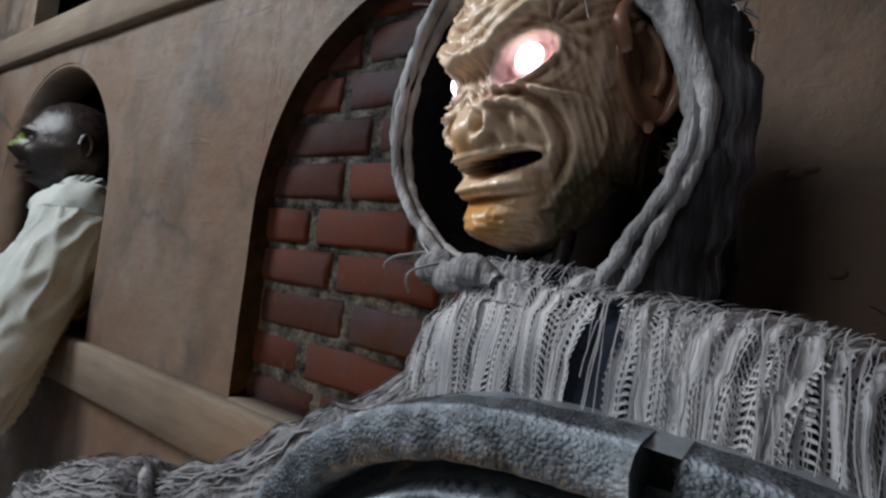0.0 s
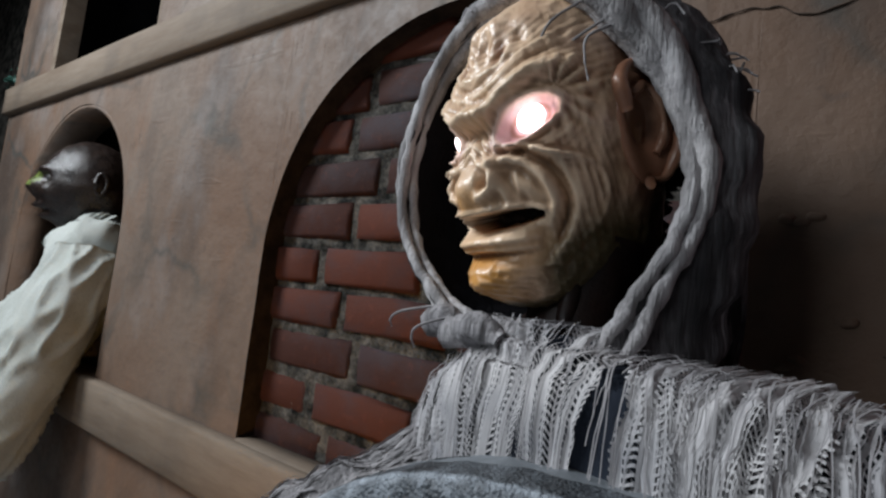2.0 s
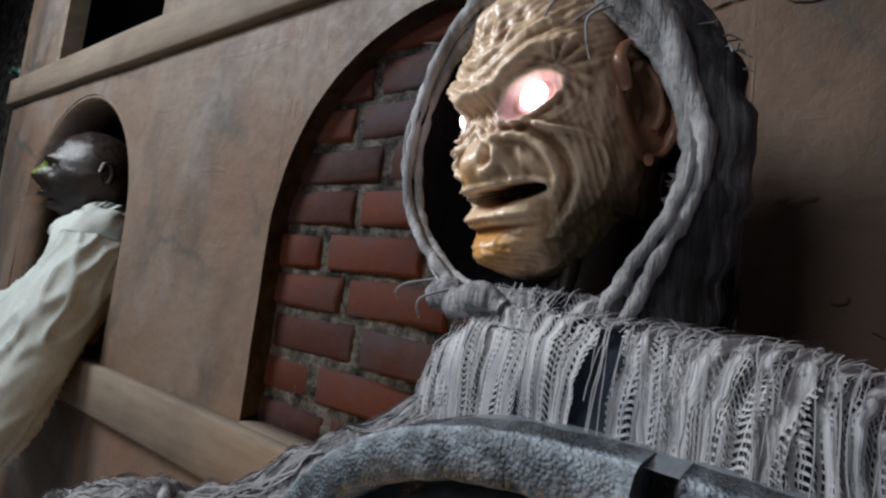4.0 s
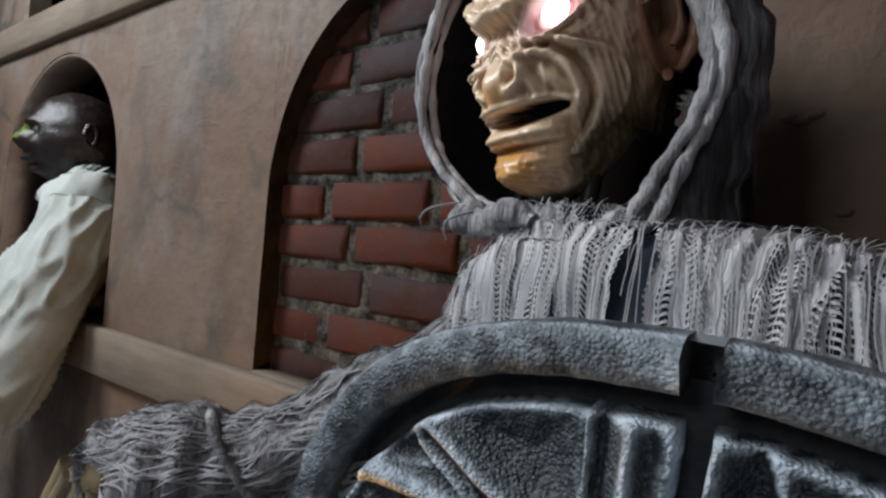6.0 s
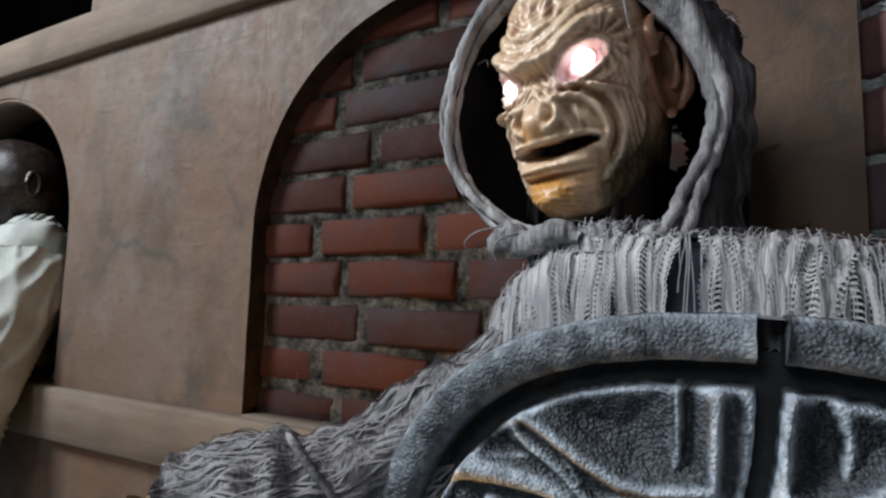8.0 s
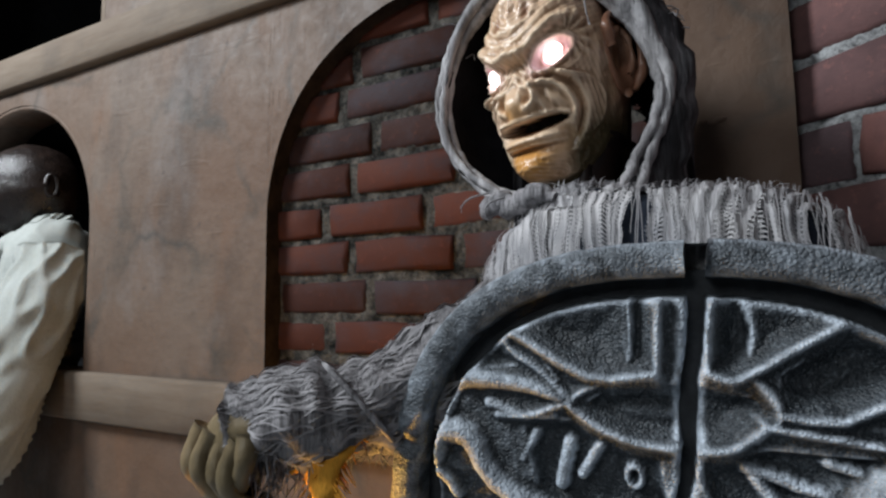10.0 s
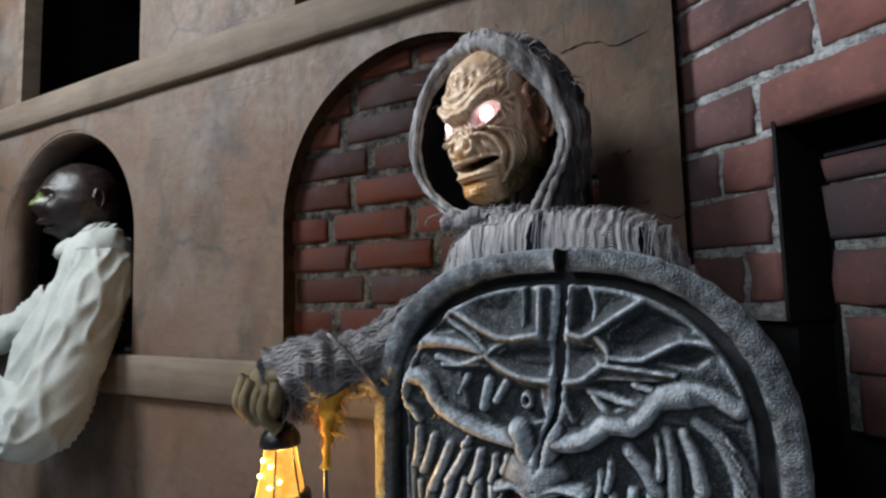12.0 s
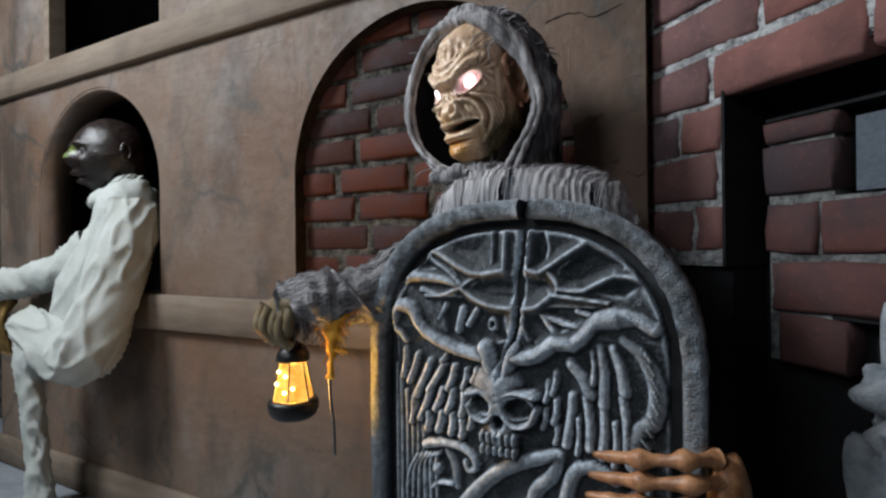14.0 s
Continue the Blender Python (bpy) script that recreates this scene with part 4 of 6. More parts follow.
        d += (0.0040 - 0.0003 * k) * L([(0.036 + o, 0.004 - o), (0.0505 + o, -0.010), (0.0575 + 0.8 * o, -0.032), (0.0565 + 0.7 * o, -0.056), (0.050 + 0.6 * o, -0.080)], 0.0021, 0.0024)
    # web of fine creases: rings round the eye, pleats of the cheek, cross-lines of the brow
    ring = np.hypot(ex / 1.35, ez)
    d += 0.0006 * np.sin(ring * 1500 + 3.0 * n3) * np.clip((ring - 0.0145) / 0.004, 0, 1) * g(ring, 0.017, 0.013)
    d += 0.0006 * np.sin((S + 0.25 * Z + 0.006 * n3) * 1350 + 4 * n1) * np.clip((S - across(0.045)) / 0.01, 0, 1) * g(Z, -0.030, 0.050)
    d += 0.0005 * np.sin((Z - 0.55 * S + 0.006 * n3) * 900 + 4.0 * n1) * np.clip((Z - 0.034) / 0.012, 0, 1) * np.clip((0.10 - Z) / 0.02, 0, 1)
    d += 0.0004 * np.sin((Z * 1.0 + 0.3 * S) * 1300 + 5 * n1) * g(Z, -0.098, 0.016) * g(S, 0.025, 0.035)
    # torn pits of the forehead
    d -= 0.0055 * g(S, 0.020, 0.006) * g(Z, 0.070, 0.010) + 0.0045 * g(S, 0.036, 0.005) * g(Z, 0.082, 0.007)
    d += 0.0014 * np.abs(n1) * np.clip((Z - 0.055) / 0.02, 0, 1)
    d *= front
    d += 0.0034 * n3 * np.clip((Z - 0.02) / 0.05, 0.25, 1) + 0.0016 * n1 + 0.0008 * n2 + 0.0011 * n4 * (1 - 0.93 * np.clip((Z - 0.028) / 0.02, 0, 1)) * (1 - 0.9 * np.exp(-r ** 2)) + 0.0005 * n5 * (1 - 0.9 * np.exp(-r ** 2))
    d -= 0.030 * np.clip(gap * 1.6, 0, 1) * front
    nx, ny = np.sin(ang) * 0.75, np.cos(ang)
    ln = np.hypot(nx, ny)
    sheet = d.reshape(nu, nv + 1)
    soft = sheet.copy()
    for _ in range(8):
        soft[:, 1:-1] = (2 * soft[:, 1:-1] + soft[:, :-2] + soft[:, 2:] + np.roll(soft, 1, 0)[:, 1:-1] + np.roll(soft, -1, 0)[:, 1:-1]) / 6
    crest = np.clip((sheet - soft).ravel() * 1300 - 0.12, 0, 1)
    crease_tone = np.clip((soft - sheet).ravel() * 1000 - 0.10, 0, 1)
    P[:, 0] += d * nx / ln
    P[:, 1] += d * ny / ln
    P[:, 2] += d * np.clip(Z * 3, -0.3, 0.3)
    verts = [on_head(*p) for p in P.tolist()]
    faces = grid_faces(nu, nv + 1, True)
    n0 = len(soup.f)
    soup.add(verts, faces)
    gap = np.clip(gap * 1.6, 0, 1)
    for q, face in enumerate(faces):
        if gap[list(face)].mean() > 0.75 and front[face[0]] > 0.5:
            soup.s[n0 + q] = 1
    orange = np.clip(1.1 * g(Z, -0.082, 0.030) * g(S, 0, 0.045) + 0.55 * g(Z, -0.034, 0.020) * g(S, 0, 0.016) + 0.35 * g(Z, 0.024, 0.012) * g(S, 0.0, 0.02) + 0.25 * n3, 0, 1)
    pink = np.clip(1.25 * np.exp(-(r / 1.22) ** 4) + 0.25 * n1, 0, 1)
    red = np.clip(0.95 * np.exp(-((r - 0.70) / 0.13) ** 2) + 0.5 * g(Z, 0.094, 0.020) * g(S, 0.040, 0.025) + 0.8 * g(S, 0.020, 0.007) * g(Z, 0.072, 0.012) + 0.9 * np.clip((np.abs(ang) - 1.15) / 0.4, 0, 1) + 0.5 * n3 - 0.1, 0, 1)
    # dark olive on jaw's rear and underside: skin tone plus the hood's painted shade
    olive_shade = np.clip(1.3 * np.clip((np.abs(ang) - 0.60) / 0.50, 0, 1) * np.clip((-0.034 - Z) / 0.040, 0, 1) + 1.2 * np.clip((-0.104 - Z) / 0.01, 0, 1) + 0.2 * n3, 0, 1)
    return {"olive_shade": olive_shade, "orange": orange, "pink": pink, "red": red, "crest": crest * (1 - 0.7 * olive_shade) * front, "crease_tone": crease_tone * (1 - 0.8 * np.exp(-(r / 1.1) ** 4))}


def figure():
    soup = Soup()
    tones = goblin_head(soup)
    # eyes
    for sgn in (1, -1):
        k0 = len(soup.v)
        ball(soup, (0, 0, 0), (0.0108, 0.0085, 0.0086), 3, 24, 18)
        tilt = (EYE_TILT + 0.10) * sgn
        turn = 0.45 * sgn
        for q in range(k0, len(soup.v)):
            x, y, z = soup.v[q]
            x, z = x * math.cos(tilt) - z * math.sin(tilt), x * math.sin(tilt) + z * math.cos(tilt)
            x, y = x * math.cos(turn) + y * math.sin(turn), y * math.cos(turn) - x * math.sin(turn)
            soup.v[q] = tuple(on_head(x + (EYE_L + 0.0005) * sgn, y + 0.0745, z + EYE_U + 0.001))
    # ear: hollowed shell with a thick curled edge and a lobe
    def ear(y, z):
        return on_head(0.069 + 0.010 * max(0.0, -y / 0.03), y - 0.004 + 0.12 * z, z + 0.010)
    k0 = len(soup.v)
    ball(soup, (0, 0, 0), (0.008, 0.026, 0.042), 0, 40, 30, 0.25, 60)
    for q in range(k0, len(soup.v)):
        x, y, z = soup.v[q]
        p = ear(y, z)
        soup.v[q] = tuple(p + HL * (x - 0.012 * bell(y, 0.004, 0.013) * bell(z, 0.004, 0.024) * (x > 0)))
    edge = [(0.020, 0.010), (0.024, 0.030), (0.012, 0.043), (-0.008, 0.044), (-0.024, 0.030), (-0.028, 0.006), (-0.022, -0.018), (-0.008, -0.036), (0.008, -0.040)]
    tube(soup, [p + HL * 0.007 for p in spline([ear(y, z) for y, z in edge], 46)], [0.0048 + 0.0016 * math.sin(q * 0.42) for q in range(46)], 10, 0, 0.0016, 90)
    fold = [(0.012, 0.022), (-0.004, 0.030), (-0.014, 0.016), (-0.013, -0.006), (-0.004, -0.020)]
    tube(soup, [p + HL * 0.006 for p in spline([ear(y, z) for y, z in fold], 30)], [0.0034 + 0.001 * math.sin(q * 0.6) for q in range(30)], 8, 0, 0.0014, 90)
    # neck and trunk core, near-black: the hood's shade is put into the colour
    tube(soup, spline([HC - UP * 0.05 - HF * 0.02, HC - UP * 0.085 - HF * 0.016, HC - UP * 0.115 - HF * 0.010, HC - UP * 0.14 - HF * 0.006, Vector((0.68, -0.18, 0.58))], 14), [0.046, 0.044, 0.041, 0.039, 0.037, 0.036, 0.036, 0.037, 0.039, 0.042, 0.045, 0.048, 0.05, 0.05], 24, 1, 0.005, 60)
    # tendons of the throat, in the same shade-dark colour
    for dl in (-0.018, 0.004, 0.022):
        tube(soup, spline([HC - UP * 0.084 + HF * 0.012 + HL * dl, HC - UP * 0.108 + HF * 0.014 + HL * dl, HC - UP * 0.132 + HF * 0.022 + HL * dl * 1.2], 8), [0.009, 0.0085, 0.008, 0.0075, 0.007, 0.007, 0.0075, 0.008], 8, 1, 0.002, 60)
    # lantern hand: drooping back of the hand and curled fingers
    w = Vector((0.368, -0.384, 0.436))
    pts = spline([w + Vector((0.030, 0.006, 0.010)), w + Vector((0.008, 0.0, 0.006)), w + Vector((-0.018, -0.004, -0.018)), w + Vector((-0.022, -0.004, -0.045))], 16)
    tube(soup, pts, [0.030, 0.032, 0.033, 0.034, 0.034, 0.034, 0.033, 0.032, 0.031, 0.030, 0.029, 0.028, 0.026, 0.023, 0.018, 0.010], 18, 4, 0.004, 60)
    for k in range(4):
        q = w + Vector((-0.040 + 0.017 * k, -0.024 - 0.004 * (k % 2), -0.004 - 0.003 * k))
        pts = spline([q + Vector((0.006, 0.004, 0.010)), q + Vector((-0.002, -0.004, -0.012)), q + Vector((0.002, -0.002, -0.034)), q + Vector((0.012, 0.008, -0.050))], 14)
        tube(soup, pts, [0.0110 - 0.003 * i / 13 + 0.0012 * math.cos(i * 0.95) for i in range(14)], 10, 4, 0.0012, 90)
    pts = spline([w + Vector((0.026, -0.024, 0.004)), w + Vector((0.028, -0.030, -0.020)), w + Vector((0.014, -0.022, -0.046))], 12)
    tube(soup, pts, [0.0115 - 0.004 * i / 11 for i in range(12)], 10, 4, 0.001, 90)
    # bony fingers clasping the stone
    for k, (z, x0, x1) in enumerate(((0.272, 0.868, 0.985), (0.245, 0.862, 0.992), (0.218, 0.858, 0.992), (0.192, 0.870, 0.988))):
        pts = spline([(x1 + 0.022, -0.335, z + 0.006), (x1, -0.362, z + 0.010), ((x0 + x1) / 2 + 0.02, -0.366, z + 0.004), ((x0 + x1) / 2 - 0.02, -0.363, z - 0.001), (x0, -0.356, z - 0.006)], 26)
        rad = [0.0078 + 0.0058 * abs(math.cos(i / 25 * 3.2 * math.pi)) ** 5 * (1 if i < 22 else 0) - 0.004 * max(0, i - 21) / 4 for i in range(26)]
        tube(soup, pts, rad, 10, 5, 0.0012, 110)
    ball(soup, (1.02, -0.32, 0.235), (0.026, 0.03, 0.045), 5, 14, 10, 0.2, 50)
    ob = soup.make("mannequin", [SKIN, MOUTH_AND_NECK, LIDS, EYE, OLD_SKIN, BONE])
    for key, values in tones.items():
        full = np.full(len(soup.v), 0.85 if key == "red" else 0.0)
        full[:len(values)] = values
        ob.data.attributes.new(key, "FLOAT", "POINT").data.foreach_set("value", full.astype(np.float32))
    return tagged(ob, "wrinkled goblin-like mannequin with glowing white eyes behind a tombstone", "mannequin")


figure()

# trunk surface, from the collar down
BL = Vector((0.985, -0.17, 0)).normalized()
BF = Vector((-0.17, -0.985, 0)).normalized()
RINGS = ((0.668, 0.048, 0.046, 0.662), (0.656, 0.062, 0.055, 0.666), (0.654, 0.088, 0.064, 0.686), (0.651, 0.118, 0.072, 0.700), (0.643, 0.146, 0.080, 0.707),
         (0.620, 0.167, 0.088, 0.714), (0.580, 0.177, 0.092, 0.720), (0.500, 0.174, 0.090, 0.722), (0.350, 0.160, 0.085, 0.722), (0.100, 0.150, 0.080, 0.722), (FLOOR_Z, 0.165, 0.085, 0.722))


def slope(p):
    """Lowers the lantern-side shoulder, which falls straight from the neck."""
    away = -(p.x - 0.662) * BL.x - (p.y + 0.192) * BL.y - 0.030
    return p - UP * 0.58 * max(0.0, away)


def trunk(a, t, lift=0.0):
    """A point of the trunk: a round it (0 is the chest), t from 0 at the collar to 1 at the floor."""
    s = t * (len(RINGS) - 1)
    i = min(int(s), len(RINGS) - 2)
    k = s - i
    z, w, d, cx = [RINGS[i][q] * (1 - k) + RINGS[i + 1][q] * k for q in range(4)]
    sa, ca = math.sin(a), math.cos(a)
    lx = math.copysign(abs(sa) ** 0.85, sa) * (w + lift)
    fy = math.copysign(abs(ca) ** 0.85, ca) * (d + lift)
    return slope(Vector((cx, -0.192, z)) + BL * lx + BF * fy + UP * lift * (0.8 if t < 0.45 else 0))


def shirt_and_sleeves():
    soup = Soup()
    n, m = 72, 60
    v = []
    for i in range(n):
        a = 2 * math.pi * i / n
        for j in range(m + 1):
            p = trunk(a, j / m)
            v.append(p + (p - Vector((0.72, -0.19, p.z))).normalized() * 0.004 * noise.noise(p * 22))
    soup.add(v, grid_faces(n, m + 1, True))
    ob = soup.make("undershirt", NAVY)
    return tagged(ob, "dark navy cloth undershirt on the hooded mannequin", "shirt")


shirt_and_sleeves()


def sleeve():
    """The crumpled gauze sleeve of the lantern arm."""
    robe = thing("gauze_sleeve", (0.56, -0.22, 0.56), "crumpled grey gauze sleeve with frayed amber-lit hem", "sleeve")
    path = spline([(0.672, -0.196, 0.612), (0.618, -0.204, 0.566), (0.557, -0.232, 0.512), (0.500, -0.290, 0.468), (0.450, -0.345, 0.454), (0.400, -0.378, 0.452), (0.366, -0.386, 0.446)], 64)
    rings = []
    for i, p in enumerate(path):
        d = (path[min(i + 1, 63)] - path[max(i - 1, 0)]).normalized()
        side = d.cross(UP).normalized()
        rings.append((p, side, side.cross(d)))

    def skin(t, a, lift=0.0):
        """A point of the crumpled sleeve: t along it, a round it."""
        k = min(62, int(t * 63))
        u = t * 63 - k
        p, side, top = (rings[k][c].lerp(rings[k + 1][c], u) for c in range(3))
        r = (0.060 * (1 - t) + 0.036 * t + 0.005 * math.sin(t * 19)) * min(1.0, 0.72 + 2.2 * t) * (1.0 if math.sin(a) > -0.2 else 1.05)
        w = side * math.cos(a) + top * math.sin(a)
        q = p + w * r
        r += 0.011 * noise.noise(q * 26) + 0.004 * noise.noise(q * 70) + 0.0035 * math.sin(t * 60 + 3.5 * a + 9 * noise.noise(q * 16)) * (0.4 + 0.6 * t) + 0.002 * noise.noise(q * 110)
        return p + w * (r + lift)
    soup = Soup()
    soup.add([skin(i / 63, 2 * math.pi * k / 40) for i in range(64) for k in range(40)], grid_faces(64, 40, False, True))
    soup.make("sleeve_cloth", SLEEVE, robe)
    # loose wavy threads that lie along the sleeve
    soup = Soup()
    rnd = random.Random(6)
    for _ in range(420):
        t0, a0, ph = rnd.uniform(0.02, 0.85), rnd.uniform(0, 6.28), rnd.uniform(0, 6)
        ln, twist, wd = rnd.uniform(0.12, 0.34), rnd.gauss(0.25, 0.22), rnd.uniform(0.0006, 0.0018)
        row = []
        for k in range(20):
            t = min(0.995, t0 + ln * k / 19)
            a = a0 + twist * (k / 19) + 0.10 * math.sin(k * 0.45 + 5 * t0 + 0.3 * ph)
            row += [skin(t, a, 0.0022), skin(t, a + wd / 0.045, 0.0026)]
        soup.add(row, [(2 * k, 2 * k + 1, 2 * k + 3, 2 * k + 2) for k in range(19)])
    tagged(soup.make("sleeve_threads", STRAND, robe, "wavy pale threads along the sleeve"), kind="stuff")
    # wrapped strip near the wrist
    soup = Soup()
    for t0, tilt in ((0.62, 0.10),):
        i = int(t0 * 63)
        pts = []
        p, d = path[i], (path[i + 1] - path[i]).normalized()
        side = d.cross(UP).normalized()
        top = side.cross(d)
        for k in range(25):
            a = 2 * math.pi * k / 24
            pts.append(p + side * math.cos(a) * 0.045 + top * math.sin(a) * 0.045 + d * tilt * 0.3 * math.sin(a))
        tube(soup, pts, [0.006] * 25, 6, 0, 0.002, 60, 0.5)
    soup.make("binding_strip", GAUZE, robe, "twisted gauze strip tied round the sleeve")
    # frayed threads and rag hanging beneath
    soup = Soup()
    rnd = random.Random(4)
    for k in range(520):
        i = rnd.randrange(22, 63)
        p = path[i] + Vector((rnd.uniform(-0.02, 0.02), rnd.uniform(-0.026, 0.026), -0.028))
        ln = rnd.uniform(0.006, 0.040) * (1.3 if i > 46 else 0.8)
        tube(soup, spline([p, p + Vector((rnd.uniform(-0.008, 0.008), rnd.uniform(-0.008, 0.008), -ln * 0.6)), p + Vector((rnd.uniform(-0.012, 0.012), rnd.uniform(-0.012, 0.012), -ln))], 6),
             [0.0012, 0.0011, 0.001, 0.0008, 0.0006, 0.0004], 4, 0)
    soup.make("frayed_hem", GAUZE, robe, "loose pale threads of the hem")
    soup = Soup()
    rag = spline([(0.462, -0.345, 0.440), (0.455, -0.375, 0.415), (0.456, -0.380, 0.385), (0.453, -0.382, 0.325)], 26)
    tube(soup, rag, [0.024 * (1 - k / 25) ** 1.2 + 0.0046 for k in range(26)], 12, 0, 0.009, 60, 0.6)
    tube(soup, spline([(0.445, -0.36, 0.435), (0.430, -0.378, 0.412), (0.415, -0.38, 0.398)], 10), [0.016, 0.016, 0.015, 0.013, 0.012, 0.01, 0.008, 0.007, 0.005, 0.003], 8, 0, 0.005, 70, 0.6)
    for k in range(160):
        i = rnd.randrange(0, 20)
        p = rag[i]
        e = p + Vector((rnd.uniform(-0.022, 0.03), rnd.uniform(-0.01, 0.01), -rnd.uniform(0.0, 0.03)))
        tube(soup, [p, (p + e) / 2 + Vector((0, 0, 0.003)), e], [0.0014, 0.001, 0.0004], 4, 0)
    soup.make("hanging_rag", AMBER, robe, "frayed amber-tinted rag hanging under the arm")
    soup = Soup()
    tube(soup, spline([(0.453, -0.382, 0.330), (0.455, -0.383, 0.290), (0.460, -0.382, 0.25), (0.458, -0.378, 0.20)], 16), [0.0028] * 16, 6)
    soup.make("cord", WIRE, robe, "thin grey cord hanging from the rag")


sleeve()


def chest(x, q, lift=0.0):
    """A point of the cloth that falls over shoulder and chest: x across from the throat, q from the ridge (0) down to the waist (1)."""
    def spot(t):
        i = min(int(t), len(RINGS) - 2)
        k = t - i
        return [RINGS[i][c] * (1 - k) + RINGS[i + 1][c] * k for c in range(4)]
    lo = 0.0
    while lo < 6.0:
        z, w, d, cx = spot(lo)
        if abs(x - (cx - 0.66)) < w:
            break
        lo += 0.1
    if lo:
        lo, hi = lo - 0.1, lo
        for _ in range(9):
            mid = (lo + hi) / 2
            z, w, d, cx = spot(mid)
            lo, hi = (lo, mid) if abs(x - (cx - 0.66)) < w else (mid, hi)
    z, w, d, cx = spot(lo + (7.4 - lo) * abs(q))
    lx = x - (cx - 0.66)
    k = min(1.0, abs(lx) / w)
    fy = math.copysign(d * (1 - k ** 2.353) ** 0.425, q)
    out = (BL * lx / w + BF * fy / d).normalized()
    return slope(Vector((cx, -0.192, z)) + BL * lx + BF * fy + out * lift + UP * lift * (1.0 if q < 0.4 else 0.3))


def gauze_robe():
    robe = thing("gauze_shroud", (0.72, -0.19, FLOOR_Z), "torn pale gauze shroud draped over dark shoulders", "shroud")
    rnd = random.Random(11)
    # single threads that stray from the weave
    soup = Soup()
    for _ in range(170):
        x0, ph = rnd.uniform(-0.10, 0.235), rnd.uniform(0, 6)
        w, q0, q1 = rnd.uniform(0.0003, 0.0009), rnd.uniform(0.0, 0.15), rnd.uniform(0.45, 1.0)
        drift, lift = rnd.uniform(-0.010, 0.014), rnd.uniform(0.007, 0.011)
        row = []
        for k in range(26):
            q = q0 + (q1 - q0) * k / 25
            q *= q
            x = x0 + drift * q + 0.003 * math.sin(7 * q + ph) + 0.10 * max(0, x0 - 0.10) * q
            p = chest(x, q, lift + 0.0015 * noise.noise(Vector((x * 60, q * 12, ph))))
            row += [p, p + BL * w]
        soup.add(row, [(2 * k, 2 * k + 1, 2 * k + 3, 2 * k + 2) for k in range(25)])
    tagged(soup.make("stray_threads", STRAND, robe, "stray pale threads of the torn weave"), kind="stuff")
    # frayed fuzz along the ridge of the shoulder
    soup = Soup()
    for _ in range(36):
        x = rnd.uniform(-0.06, 0.22)
        p = chest(x, 0.02, 0.006)
        e = p + Vector((rnd.uniform(-0.02, 0.02), rnd.uniform(-0.012, 0.012), rnd.uniform(-0.003, 0.006)))
        tube(soup, [p, (p + e) / 2 + UP * 0.002, e], [0.0005, 0.0004, 0.0002], 3, 0)
    tagged(soup.make("shoulder_fuzz", STRAND, robe, "frayed pale fuzz along the shoulder"), kind="stuff")
    # overlapping bands of open cloth with gaps between them
    x, bands = -0.120, []
    while x < 0.235:
        w = rnd.uniform(0.016, 0.052)
        bands.append((x, w))
        x += w * rnd.uniform(0.80, 1.05) + rnd.choice((0.0, 0.0, 0.003, 0.008))
    bands += [(-0.115, 0.085), (-0.05, 0.075), (0.085, 0.085)]
    for x0, width in bands:
        q0, q1 = -0.32, rnd.choice((0.70, 0.85, 1.0, 1.0, 1.0))
        ph, lean = rnd.uniform(0, 9), rnd.uniform(-0.010, 0.012)
        folds = max(1, round(width / 0.012))
        base_lift = rnd.uniform(0.004, 0.0085) if width < 0.06 else 0.0035
        soup = Soup()
        v, weave = [], []
        for i in range(24):
            u = i / 23
            for j in range(56):
                q = q0 + (q1 - q0) * j / 55
                q *= abs(q)
                xx = x0 + width * (0.5 + (u - 0.5) * (0.92 + 0.16 * math.sin(5 * q + ph))) + lean * q + 0.003 * math.sin(8 * q + ph) + 0.10 * max(0, x0 - 0.10) * q
                xx += 0.004 * noise.noise(Vector((x0 * 50, q * 14, 3 if i > 12 else 8))) * abs(2 * u - 1)
                roll = 0.0014 * math.cos(2 * math.pi * (u * folds + 0.5 * noise.noise(Vector((x0 * 40, q * 5, 2)))))
                v.append(chest(xx, q, base_lift + roll + 0.002 * noise.noise(Vector((xx * 60, q * 14, x0)))))
                weave.append((width * u + x0, 0.0, min(u, 1 - u) * width))
        for k in range(len(v)):
            if k % 56:
                weave[k] = (weave[k][0], weave[k - 1][1] + (v[k] - v[k - 1]).length, weave[k][2])
        soup.add(v, grid_faces(24, 56))
        strip = soup.make("gauze_strip", GAUZE_NET, robe)
        strip.data.attributes.new("weave", "FLOAT_VECTOR", "POINT").data.foreach_set("vector", [c for w in weave for c in w])


